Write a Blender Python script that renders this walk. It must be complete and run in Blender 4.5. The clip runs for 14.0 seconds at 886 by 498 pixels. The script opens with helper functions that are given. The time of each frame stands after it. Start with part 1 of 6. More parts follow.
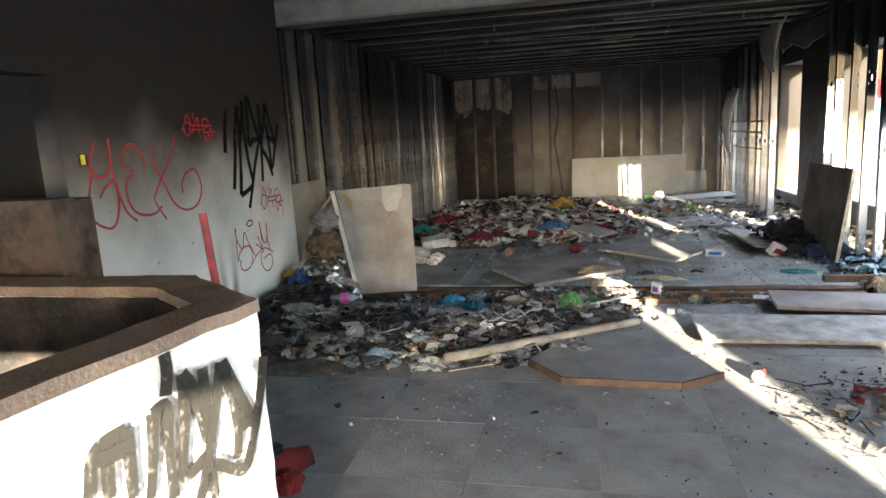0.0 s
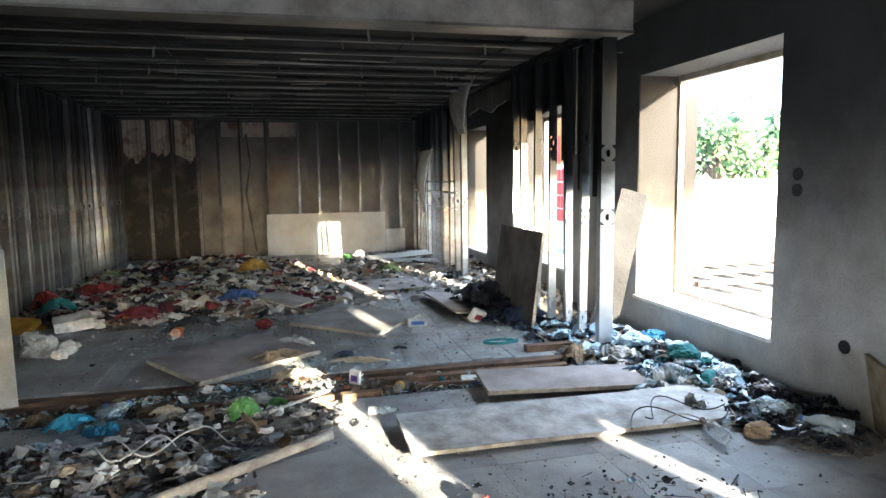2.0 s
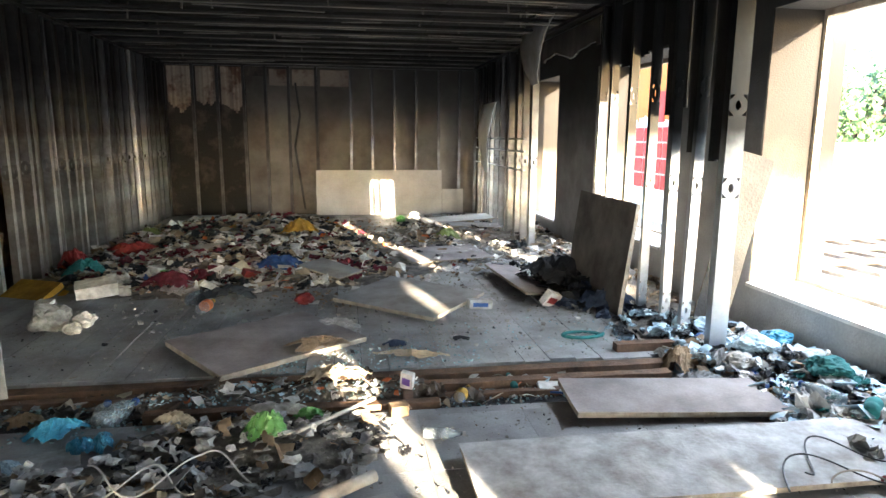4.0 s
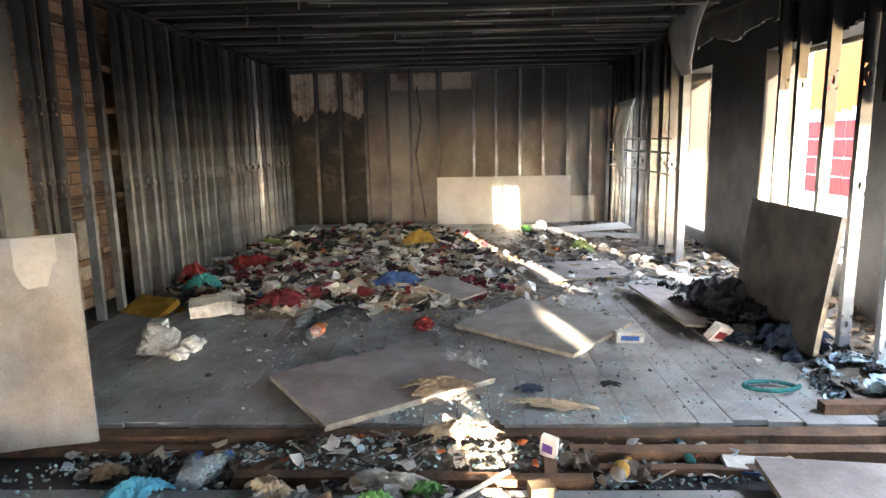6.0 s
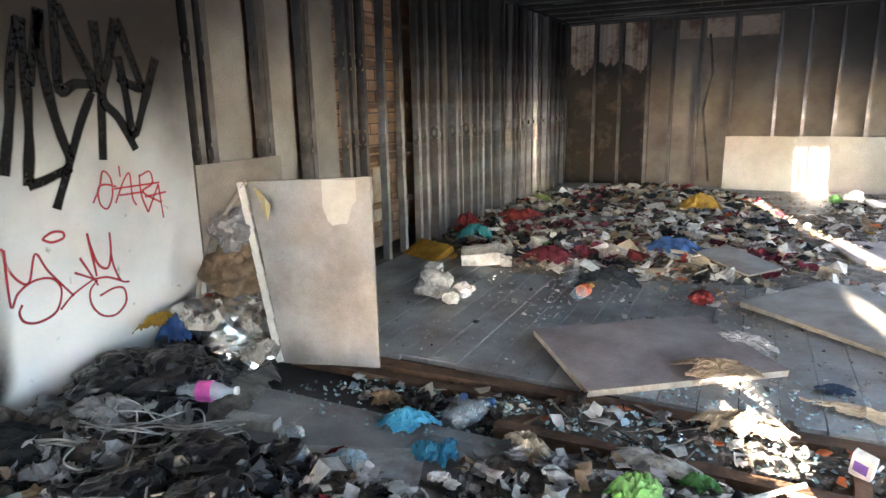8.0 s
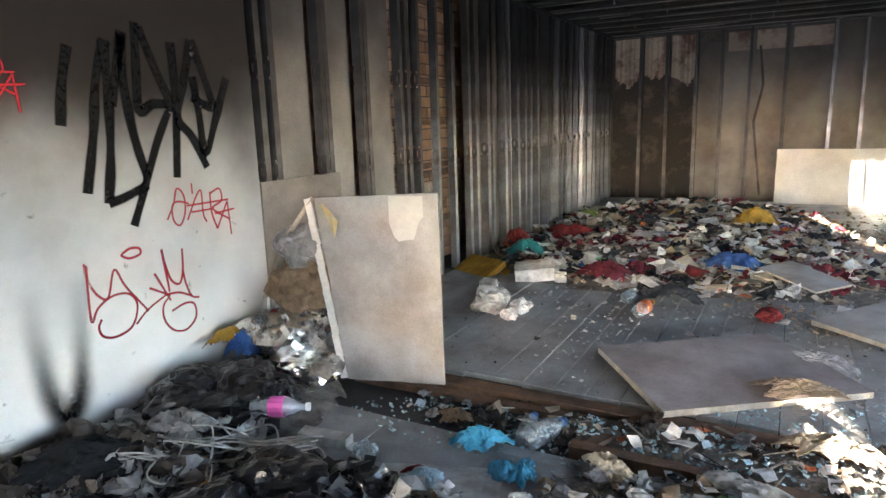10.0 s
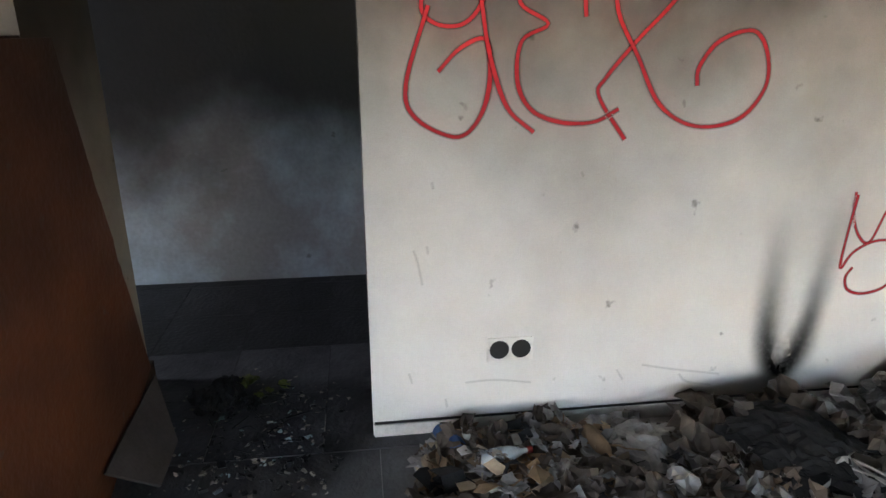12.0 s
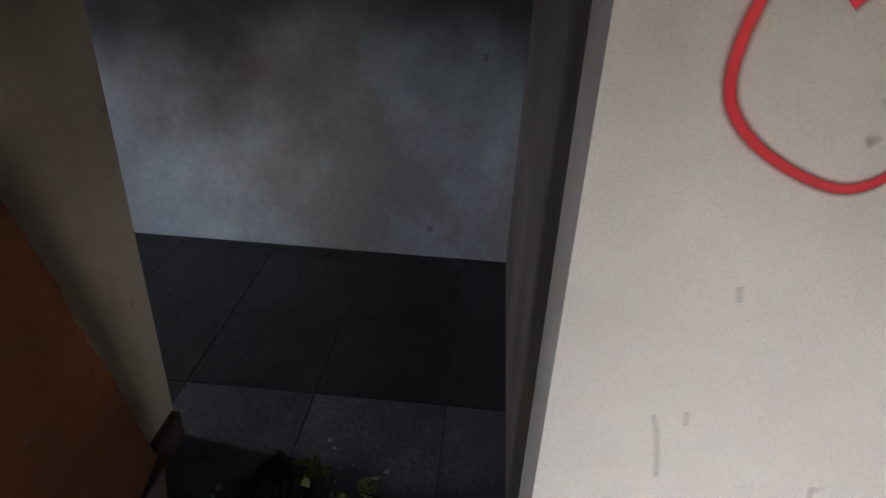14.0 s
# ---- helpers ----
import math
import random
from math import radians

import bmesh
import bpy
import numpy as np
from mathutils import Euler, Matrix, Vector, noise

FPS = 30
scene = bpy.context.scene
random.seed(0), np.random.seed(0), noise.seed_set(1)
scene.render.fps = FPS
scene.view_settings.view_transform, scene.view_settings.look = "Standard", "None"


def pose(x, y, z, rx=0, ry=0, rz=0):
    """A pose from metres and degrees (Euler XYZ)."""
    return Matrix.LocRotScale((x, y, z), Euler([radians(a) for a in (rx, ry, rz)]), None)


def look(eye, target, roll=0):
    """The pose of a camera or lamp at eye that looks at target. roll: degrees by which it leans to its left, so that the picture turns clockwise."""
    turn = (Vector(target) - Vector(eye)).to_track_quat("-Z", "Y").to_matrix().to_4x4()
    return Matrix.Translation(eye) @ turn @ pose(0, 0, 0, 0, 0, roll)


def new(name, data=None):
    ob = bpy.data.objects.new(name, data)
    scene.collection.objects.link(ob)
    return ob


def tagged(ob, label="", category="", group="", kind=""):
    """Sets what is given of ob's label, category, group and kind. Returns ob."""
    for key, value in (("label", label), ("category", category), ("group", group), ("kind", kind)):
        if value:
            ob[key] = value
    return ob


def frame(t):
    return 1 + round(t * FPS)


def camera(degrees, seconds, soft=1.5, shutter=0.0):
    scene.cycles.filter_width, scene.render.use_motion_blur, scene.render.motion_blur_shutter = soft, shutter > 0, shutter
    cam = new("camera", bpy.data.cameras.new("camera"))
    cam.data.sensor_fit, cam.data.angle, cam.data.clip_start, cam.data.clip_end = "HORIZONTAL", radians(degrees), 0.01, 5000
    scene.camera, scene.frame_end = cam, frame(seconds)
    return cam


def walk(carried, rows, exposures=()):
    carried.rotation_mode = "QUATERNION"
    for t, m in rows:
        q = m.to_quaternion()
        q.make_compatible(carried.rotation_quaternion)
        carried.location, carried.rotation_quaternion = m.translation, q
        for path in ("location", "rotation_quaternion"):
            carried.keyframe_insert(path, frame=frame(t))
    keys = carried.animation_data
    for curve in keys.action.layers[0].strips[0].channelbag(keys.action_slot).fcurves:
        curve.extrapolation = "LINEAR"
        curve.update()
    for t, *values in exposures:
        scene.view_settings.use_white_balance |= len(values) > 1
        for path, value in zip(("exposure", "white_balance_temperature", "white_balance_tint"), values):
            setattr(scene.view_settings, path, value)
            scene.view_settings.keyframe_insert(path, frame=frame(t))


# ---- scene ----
cam = camera(70.0, 14.0)
EXPOSURES = [(0.0, 4.25, 5900, 11), (0.5, 4.6, 5500, 9), (1.0, 4.5, 5400, 8), (1.5, 4.3, 5500, 8), (2.5, 4.3, 5750, 9), (5.0, 4.75, 6200, 12), (6.5, 5.05, 6100, 15), (8.0, 5.25, 5800, 14), (10.5, 5.25, 5800, 15), (11.4, 4.95, 6200, 18), (12.0, 4.85, 6400, 20), (14.0, 4.75, 6600, 24)]
METRES, EYE, TILT, LEAN, TURN = 5.9, 1.57, 0.0, 0.0, 12.9
ROWS = [
    (0.0, 0.0, 0.0, 0.0, -0.57, -10.25, 3.17),
    (0.5, 0.0335, 0.0572, -0.002, -5.78, -10.17, 0.84),
    (1.0, 0.0536, 0.101, -0.0031, -16.72, -10.21, 1.77),
    (1.5, 0.0586, 0.1507, 0.0009, -25.41, -6.72, 2.42),
    (2.0, 0.0813, 0.2025, -0.0031, -26.51, -6.35, 0.77),
    (2.5, 0.1008, 0.2461, -0.0049, -22.57, -8.78, 0.26),
    (5.0, 0.1482, 0.4332, -0.0055, -20.69, -10.23, -0.92),
    (5.5, 0.1429, 0.4628, -0.0065, -16.88, -10.0, 0.08),
    (6.0, 0.1573, 0.5027, -0.0075, -10.97, -9.7, 1.09),
    (6.5, 0.1532, 0.5291, -0.0117, -0.04, -10.98, 1.99),
    (7.0, 0.1507, 0.5333, -0.0133, 5.19, -11.43, 1.23),
    (7.5, 0.1482, 0.5334, -0.0149, 8.48, -12.46, 0.2),
    (8.0, 0.1457, 0.5305, -0.0142, 12.86, -12.95, 1.17),
    (10.5, 0.092, 0.5252, -0.0135, 17.8, -10.65, 2.2),
    (11.0, 0.0585, 0.5267, -0.0195, 38.33, -14.34, 1.43),
    (11.5, 0.0111, 0.5535, -0.0239, 59.5, -17.07, 0.76),
    (12.0, -0.0429, 0.5605, -0.0274, 69.43, -18.88, -0.05),
    (12.5, -0.1, 0.561, -0.0295, 70.32, -24.01, -1.42),
    (13.0, -0.1544, 0.581, -0.032, 77.42, -25.78, 0.16),
    (13.5, -0.2003, 0.599, -0.031, 81.16, -27.47, -0.99),
    (14.0, -0.2568, 0.5905, -0.0331, 82.06, -29.16, -2.49),
]
walk(cam, [(t, pose(0, 0, EYE, TILT, LEAN, TURN) @ pose(METRES * x, METRES * y, METRES * z, 90 + pitch, roll, yaw)) for t, x, y, z, yaw, pitch, roll in ROWS],
     exposures=EXPOSURES)

# ---- world, sun ----
SUN_DIR = Vector((-0.296, 0.957, -0.185)).normalized()   # the way the sunlight travels
sun = new("sun", bpy.data.lights.new("sun", "SUN"))
sun.data.energy, sun.data.angle, sun.data.color = 4.6, radians(0.55), (1.0, 0.84, 0.60)
sun.rotation_mode = "QUATERNION"
sun.rotation_quaternion = SUN_DIR.to_track_quat("-Z", "Y")
world = bpy.data.worlds.new("world")
scene.world = world
world.use_nodes = True
wn = world.node_tree.nodes
sky = wn.new("ShaderNodeTexSky")
sky.sky_type, sky.sun_disc, sky.sun_elevation = "NISHITA", False, radians(12)
sky.sun_rotation = math.atan2(-SUN_DIR.x, -SUN_DIR.y)
wn["Background"].inputs[1].default_value = 0.15
world.node_tree.links.new(sky.outputs[0], wn["Background"].inputs[0])


def window_light(name, m, sx, sy, power):
    """An area lamp in an opening that carries the sky's light indoors."""
    ob = new(name, bpy.data.lights.new(name, "AREA"))
    ob.data.shape, ob.data.size, ob.data.size_y, ob.data.energy = "RECTANGLE", sx, sy, power
    ob.data.color = (0.86, 0.93, 1.0)
    ob.matrix_world = m
    return ob


window_light("sky_light_window", look((4.0, -1.4, 1.4), (0, -0.2, 0.9)), 1.9, 1.8, 14)
window_light("sky_light_doorway", look((0.0, -3.9, 1.0), (-1.0, 4, 0.3)), 2.4, 1.4, 17)
window_light("sky_light_corridor", look((-3.95, -0.85, 1.5), (-4.5, 2.6, 0.8)), 0.5, 1.1, 2.3)
for wy, ww, wp in ((6.05, 1.8, 19.0), (9.5, 1.8, 21.0), (12.65, 1.1, 10.0)):
    window_light("sky_light_window", look((4.36, wy, 2.80), (1.6, wy - 0.3, 0.0)), ww, 0.45, wp)


# ---- materials ----
def mat(name, col, col2=None, rough=0.8, metal=0.0, scale=3.0, bump=0.15, fine=40.0, contrast=(0.35, 0.65), vary=0.0, soot=None, soot_col=(0.012, 0.011, 0.010), spec=0.3, alpha=1.0, trans=0.0, specks=False):
    """A surface with broad stains, fine grain and relief; soot: (z0, z1, strength) of the smoke stain up a wall, on
    some surfaces painted shade too.
    """
    m = bpy.data.materials.new(name)
    m.use_nodes = True
    nt = m.node_tree
    N, L = nt.nodes, nt.links
    b = N["Principled BSDF"]
    tc = N.new("ShaderNodeTexCoord")
    big = N.new("ShaderNodeTexNoise")
    big.inputs["Scale"].default_value, big.inputs["Detail"].default_value, big.inputs["Roughness"].default_value = scale, 6, 0.62
    sm = N.new("ShaderNodeTexNoise")
    sm.inputs["Scale"].default_value, sm.inputs["Detail"].default_value = fine, 4
    L.new(tc.outputs["Object"], big.inputs["Vector"])
    L.new(tc.outputs["Object"], sm.inputs["Vector"])
    r = N.new("ShaderNodeMapRange")
    r.inputs[1].default_value, r.inputs[2].default_value = contrast
    L.new(big.outputs["Fac"], r.inputs[0])
    mix = N.new("ShaderNodeMix")
    mix.data_type = "RGBA"
    c2 = col2 or tuple(c * 0.6 for c in col)
    mix.inputs[6].default_value, mix.inputs[7].default_value = (*col, 1), (*c2, 1)
    L.new(r.outputs[0], mix.inputs[0])
    g = N.new("ShaderNodeMapRange")
    g.inputs[1].default_value, g.inputs[2].default_value, g.inputs[3].default_value, g.inputs[4].default_value = 0.3, 0.7, 0.90, 1.07
    L.new(sm.outputs["Fac"], g.inputs[0])
    mul = N.new("ShaderNodeMix")
    mul.data_type, mul.blend_type = "RGBA", "MULTIPLY"
    mul.inputs[0].default_value = 1.0
    L.new(mix.outputs[2], mul.inputs[6])
    L.new(g.outputs[0], mul.inputs[7])
    out = mul.outputs[2]
    if vary:
        oi, gi = N.new("ShaderNodeObjectInfo"), N.new("ShaderNodeNewGeometry")
        add = N.new("ShaderNodeMath")
        L.new(oi.outputs["Random"], add.inputs[0])
        L.new(gi.outputs["Random Per Island"], add.inputs[1])
        fr = N.new("ShaderNodeMath")
        fr.operation = "FRACT"
        L.new(add.outputs[0], fr.inputs[0])
        mr = N.new("ShaderNodeMapRange")
        mr.inputs[3].default_value, mr.inputs[4].default_value = 1 - vary, 1 + vary
        L.new(fr.outputs[0], mr.inputs[0])
        mv = N.new("ShaderNodeMix")
        mv.data_type, mv.blend_type = "RGBA", "MULTIPLY"
        mv.inputs[0].default_value = 1.0
        L.new(out, mv.inputs[6])
        L.new(mr.outputs[0], mv.inputs[7])
        out = mv.outputs[2]
    if specks:
        sn = N.new("ShaderNodeTexNoise")
        sn.inputs["Scale"].default_value, sn.inputs["Detail"].default_value = 11, 3
        L.new(tc.outputs["Object"], sn.inputs["Vector"])
        sk = N.new("ShaderNodeMapRange")
        sk.inputs[1].default_value, sk.inputs[2].default_value, sk.inputs[4].default_value = 0.70, 0.76, 0.6
        L.new(sn.outputs["Fac"], sk.inputs[0])
        sx = N.new("ShaderNodeMix")
        sx.data_type = "RGBA"
        sx.inputs[7].default_value = (0.10, 0.09, 0.08, 1)
        L.new(sk.outputs[0], sx.inputs[0])
        L.new(out, sx.inputs[6])
        out = sx.outputs[2]
    if soot:
        sp = N.new("ShaderNodeSeparateXYZ")
        L.new(tc.outputs["Object"], sp.inputs[0])
        ns = N.new("ShaderNodeTexNoise")
        ns.inputs["Scale"].default_value, ns.inputs["Detail"].default_value = 1.3, 5
        L.new(tc.outputs["Object"], ns.inputs["Vector"])
        ma = N.new("ShaderNodeMath")
        ma.operation = "MULTIPLY_ADD"
        ma.inputs[1].default_value = 1.1
        L.new(ns.outputs["Fac"], ma.inputs[0])
        L.new(sp.outputs["Z"], ma.inputs[2])
        sr = N.new("ShaderNodeMapRange")
        sr.interpolation_type = "SMOOTHSTEP"
        sr.inputs[1].default_value, sr.inputs[2].default_value, sr.inputs[4].default_value = soot[0] + 0.55, soot[1] + 0.55, soot[2]
        L.new(ma.outputs[0], sr.inputs[0])
        so = N.new("ShaderNodeMix")
        so.data_type = "RGBA"
        so.inputs[7].default_value = (*soot_col, 1)
        L.new(sr.outputs[0], so.inputs[0])
        L.new(out, so.inputs[6])
        out = so.outputs[2]
    L.new(out, b.inputs["Base Color"])
    rr = N.new("ShaderNodeMapRange")
    rr.inputs[3].default_value, rr.inputs[4].default_value = max(rough - 0.12, 0.03), min(rough + 0.12, 1)
    L.new(big.outputs["Fac"], rr.inputs[0])
    L.new(rr.outputs[0], b.inputs["Roughness"])
    b.inputs["Metallic"].default_value = metal
    b.inputs["Specular IOR Level"].default_value = spec
    b.inputs["Alpha"].default_value = alpha
    b.inputs["Transmission Weight"].default_value = trans
    bp = N.new("ShaderNodeBump")
    bp.inputs["Strength"].default_value, bp.inputs["Distance"].default_value = bump, 0.02
    L.new(sm.outputs["Fac"], bp.inputs["Height"])
    L.new(bp.outputs[0], b.inputs["Normal"])
    return m


M_WALL = mat("sooty_plaster", (0.80, 0.79, 0.76), (0.72, 0.69, 0.65), 0.75, scale=1.1, bump=0.03, fine=420, soot=(0.12, 1.85, 0.99), soot_col=(0.013, 0.010, 0.008), spec=0.12, specks=True)
M_WALL_R = mat("grey_plaster", (0.50, 0.50, 0.49), (0.34, 0.33, 0.32), 0.8, scale=2, bump=0.3, fine=50, soot=(0.4, 2.2, 0.95))
# soot on the reveal, strengthened to paint the shade on its upper part
M_REVEAL = mat("ochre_reveal", (0.34, 0.27, 0.19), (0.24, 0.185, 0.13), 0.85, scale=1.6, bump=0.2, fine=80, soot=(0.5, 1.5, 0.97), spec=0.1)
# blue tone paints the daylight from the left; soot mask adds upper shade
M_BLUEW = mat("blue_lit_sooty_plaster", (0.46, 0.54, 0.61), (0.30, 0.285, 0.29), 0.75, scale=0.9, bump=0.15, contrast=(0.42, 0.60), soot=(0.25, 1.2, 0.98), specks=True)
M_FLOOR = mat("dusty_grey_floor", (0.34, 0.335, 0.33), (0.19, 0.184, 0.18), 0.55, scale=2.6, bump=0.25, fine=70, vary=0.07, spec=0.3, specks=True)
M_DFLOOR = mat("near_black_floor", (0.03, 0.032, 0.036), (0.014, 0.014, 0.015), 0.5, scale=2.5, bump=0.3, fine=60)
M_PLANK = mat("grey_painted_planks", (0.35, 0.345, 0.335), (0.20, 0.188, 0.172), 0.55, scale=2.6, bump=0.25, fine=45, vary=0.14, spec=0.3, specks=True)
M_CEIL = mat("charred_ceiling", (0.022, 0.020, 0.018), (0.010, 0.009, 0.008), 0.9, scale=2, bump=0.4)
M_CHAN = mat("smoked_steel_channel", (0.17, 0.155, 0.13), (0.035, 0.03, 0.026), 0.5, metal=0.5, scale=1.1, bump=0.1)
M_STUD = mat("galvanised_steel_stud", (0.42, 0.43, 0.43), (0.16, 0.13, 0.11), 0.42, metal=0.75, scale=2.2, bump=0.1, fine=25, vary=0.25, soot=(0.7, 2.3, 0.93))
M_STUD_D = mat("scorched_steel_stud", (0.17, 0.16, 0.15), (0.06, 0.05, 0.045), 0.5, metal=0.55, scale=3, bump=0.12, fine=25, vary=0.25, soot=(0.7, 2.4, 0.9))
M_STUD_B = mat("bright_steel_stud", (0.60, 0.64, 0.68), (0.42, 0.44, 0.46), 0.38, metal=0.7, scale=3, bump=0.06, fine=25, soot=(1.15, 1.65, 0.98))
M_BOARD = mat("grey_plasterboard", (0.33, 0.30, 0.26), (0.20, 0.175, 0.145), 0.85, scale=1.6, bump=0.15, fine=60, vary=0.1, soot=(0.8, 2.7, 0.9))
M_BOARD_R = mat("smoked_plasterboard", (0.22, 0.195, 0.165), (0.115, 0.095, 0.078), 0.85, scale=1.6, bump=0.2, fine=60, vary=0.22, soot=(1.0, 3.0, 0.85))
M_BURNT = mat("burnt_brickwork", (0.022, 0.019, 0.017), (0.085, 0.066, 0.05), 0.9, scale=3.2, bump=0.5, fine=30, contrast=(0.50, 0.72))
M_PEEL = mat("peeling_paint", (0.22, 0.175, 0.135), (0.085, 0.045, 0.03), 0.85, scale=3.5, bump=0.5, fine=30, contrast=(0.46, 0.62), vary=0.3)
M_BRICK = mat("brown_brick", (0.30, 0.18, 0.11), (0.14, 0.09, 0.065), 0.9, scale=5, bump=0.5, fine=40, vary=0.3)
M_TIMBER = mat("rough_timber", (0.17, 0.095, 0.055), (0.07, 0.045, 0.03), 0.75, scale=6, bump=0.35, fine=50, vary=0.2)
M_PALE = mat("pale_dusty_timber", (0.38, 0.33, 0.27), (0.2, 0.16, 0.12), 0.8, scale=6, bump=0.3, fine=50, vary=0.15)
M_PANEL = mat("fallen_panel_face", (0.36, 0.31, 0.29), (0.19, 0.16, 0.15), 0.7, scale=2.2, bump=0.12, fine=60, vary=0.1)
M_PANEL2 = mat("scuffed_pale_panel", (0.52, 0.51, 0.50), (0.24, 0.22, 0.2), 0.7, scale=5, bump=0.2, fine=45)
M_CORE = mat("chipboard_edge", (0.42, 0.36, 0.28), (0.24, 0.19, 0.14), 0.9, scale=9, bump=0.4, fine=80)
M_LEAN = mat("dusty_leaning_board", (0.32, 0.305, 0.285), (0.20, 0.18, 0.16), 0.75, scale=3.0, bump=0.15, fine=90, specks=True)
M_FLAP = mat("yellowed_paper", (0.42, 0.30, 0.10), (0.36, 0.31, 0.22), 0.8, scale=12, bump=0.2)
M_REARP = mat("pale_rear_panel", (0.62, 0.60, 0.55), (0.48, 0.45, 0.40), 0.7, scale=1.6, bump=0.1, fine=50)
M_DARKP = mat("soot_grey_panel", (0.22, 0.20, 0.175), (0.09, 0.08, 0.07), 0.75, scale=2.2, bump=0.2, fine=50)
M_WHITEC = mat("whitewashed_concrete", (0.80, 0.78, 0.74), (0.66, 0.64, 0.60), 0.85, scale=4, bump=0.5, fine=35)
M_CTOP = mat("brown_concrete_top", (0.27, 0.20, 0.15), (0.15, 0.11, 0.085), 0.85, scale=4, bump=0.4, fine=60)
# mottled dirt of the stub wall, and painted shade inside the counter
M_CHARW = mat("dirty_shaded_brown", (0.07, 0.052, 0.04), (0.014, 0.012, 0.011), 0.9, scale=4, bump=0.3, contrast=(0.42, 0.58))
M_BROWN = mat("rust_brown_panel", (0.15, 0.052, 0.022), (0.08, 0.03, 0.016), 0.6, scale=2.5, bump=0.2, fine=40, soot=(0.6, 1.5, 0.75), specks=True)
M_RED = mat("red_spray_paint", (0.58, 0.035, 0.04), (0.48, 0.04, 0.045), 0.6, bump=0.02)
M_BLACKP = mat("black_spray_paint", (0.012, 0.012, 0.013), (0.02, 0.02, 0.02), 0.55, bump=0.02)
M_ORANGE = mat("orange_mural_paint", (0.50, 0.11, 0.008), (0.42, 0.13, 0.015), 0.7, scale=1.5, bump=0.1)
M_ASPH = mat("pale_dusty_ground", (0.34, 0.32, 0.29), (0.25, 0.235, 0.21), 0.9, scale=0.4, bump=0.3, fine=12)
M_LEAF = mat("tree_leaves", (0.11, 0.17, 0.07), (0.06, 0.11, 0.04), 0.6, scale=2, bump=0.1, vary=0.35)
M_BARK = mat("tree_bark", (0.12, 0.09, 0.065), (0.06, 0.045, 0.035), 0.9, scale=8, bump=0.5)
M_EXTW = mat("white_rendered_wall", (0.72, 0.71, 0.68), (0.6, 0.58, 0.55), 0.85, scale=1, bump=0.2)


# ---- mesh helpers ----
def box(bm, x0, x1, y0, y1, z0, z1, m=None):
    v = [bm.verts.new(m @ Vector(p) if m else p) for p in
         ((x0, y0, z0), (x1, y0, z0), (x1, y1, z0), (x0, y1, z0), (x0, y0, z1), (x1, y0, z1), (x1, y1, z1), (x0, y1, z1))]
    fs = []
    for a in ((3, 2, 1, 0), (4, 5, 6, 7), (0, 1, 5, 4), (1, 2, 6, 5), (2, 3, 7, 6), (3, 0, 4, 7)):
        fs.append(bm.faces.new([v[i] for i in a]))
    return fs


def mesh_of(name, bm, material, smooth=False):
    me = bpy.data.meshes.new(name)
    bm.normal_update()
    bm.to_mesh(me)
    bm.free()
    for mm in (material if isinstance(material, (list, tuple)) else [material]):
        me.materials.append(mm)
    if smooth:
        me.polygons.foreach_set("use_smooth", [True] * len(me.polygons))
    return me


def part(name, bm, material, parent=None, label="", smooth=False):
    ob = new(name, mesh_of(name, bm, material, smooth))
    if parent is not None:
        ob.parent = parent
    if label:
        tagged(ob, label)
    return ob


def boxes(name, material, rows, parent=None, label="", m=None, bev=0.0):
    bm = bmesh.new()
    for r in rows:
        box(bm, *r, m=m)
    if bev:
        bmesh.ops.bevel(bm, geom=bm.edges[:], offset=bev, segments=1, affect="EDGES", clamp_overlap=True)
    return part(name, bm, material, parent, label)


def structure(name, material, rows, label, category):
    return tagged(boxes(name, material, rows, label=label), category=category, kind="structure")


def thing(name, label, category, m=None, group="", kind=""):
    ob = new(name)
    ob.empty_display_size = 0.1
    if m is not None:
        ob.matrix_basis = m
    return tagged(ob, label, category, group, kind)


def tube(bm, pts, r, seg=6, r2=None):
    """A round bar along a line of points."""
    pts = [Vector(p) for p in pts]
    rings = []
    for i, p in enumerate(pts):
        d = (pts[min(i + 1, len(pts) - 1)] - pts[max(i - 1, 0)]).normalized()
        a = d.orthogonal().normalized()
        b = d.cross(a)
        rr = r if r2 is None else r + (r2 - r) * i / (len(pts) - 1)
        rings.append([bm.verts.new(p + rr * (a * math.cos(6.2832 * k / seg) + b * math.sin(6.2832 * k / seg))) for k in range(seg)])
    for q, w in zip(rings, rings[1:]):
        # keep the rings from twisting
        best = min(range(seg), key=lambda s: sum((q[k].co - w[(k + s) % seg].co).length for k in range(seg)))
        w[:] = w[best:] + w[:best]
        for k in range(seg):
            bm.faces.new((q[k], q[(k + 1) % seg], w[(k + 1) % seg], w[k]))
    bm.faces.new(rings[0][::-1])
    bm.faces.new(rings[-1])


# ---- the large structure ----
XL, XR, YR = -2.98, 3.60, 14.95
WT = 0.52
ZC = 3.06
structure("floor_front", M_FLOOR, [(-3.3, XR + WT, -4.2, 5.70, -0.2, -0.012)], "dusty grey concrete floor under rubbish", "floor")
# near-black slab paints the shade of the void below the boards
structure("floor_subfloor", M_DFLOOR, [(-3.9, XR + WT, 5.70, YR + 0.3, -0.25, -0.06)], "slab coloured dark as the shaded void under the broken floor", "floor")
structure("floor_corridor", M_DFLOOR, [(-5.2, -3.3, -1.0, 5.0, -0.2, -0.002)], "near-black tiled corridor floor", "floor")
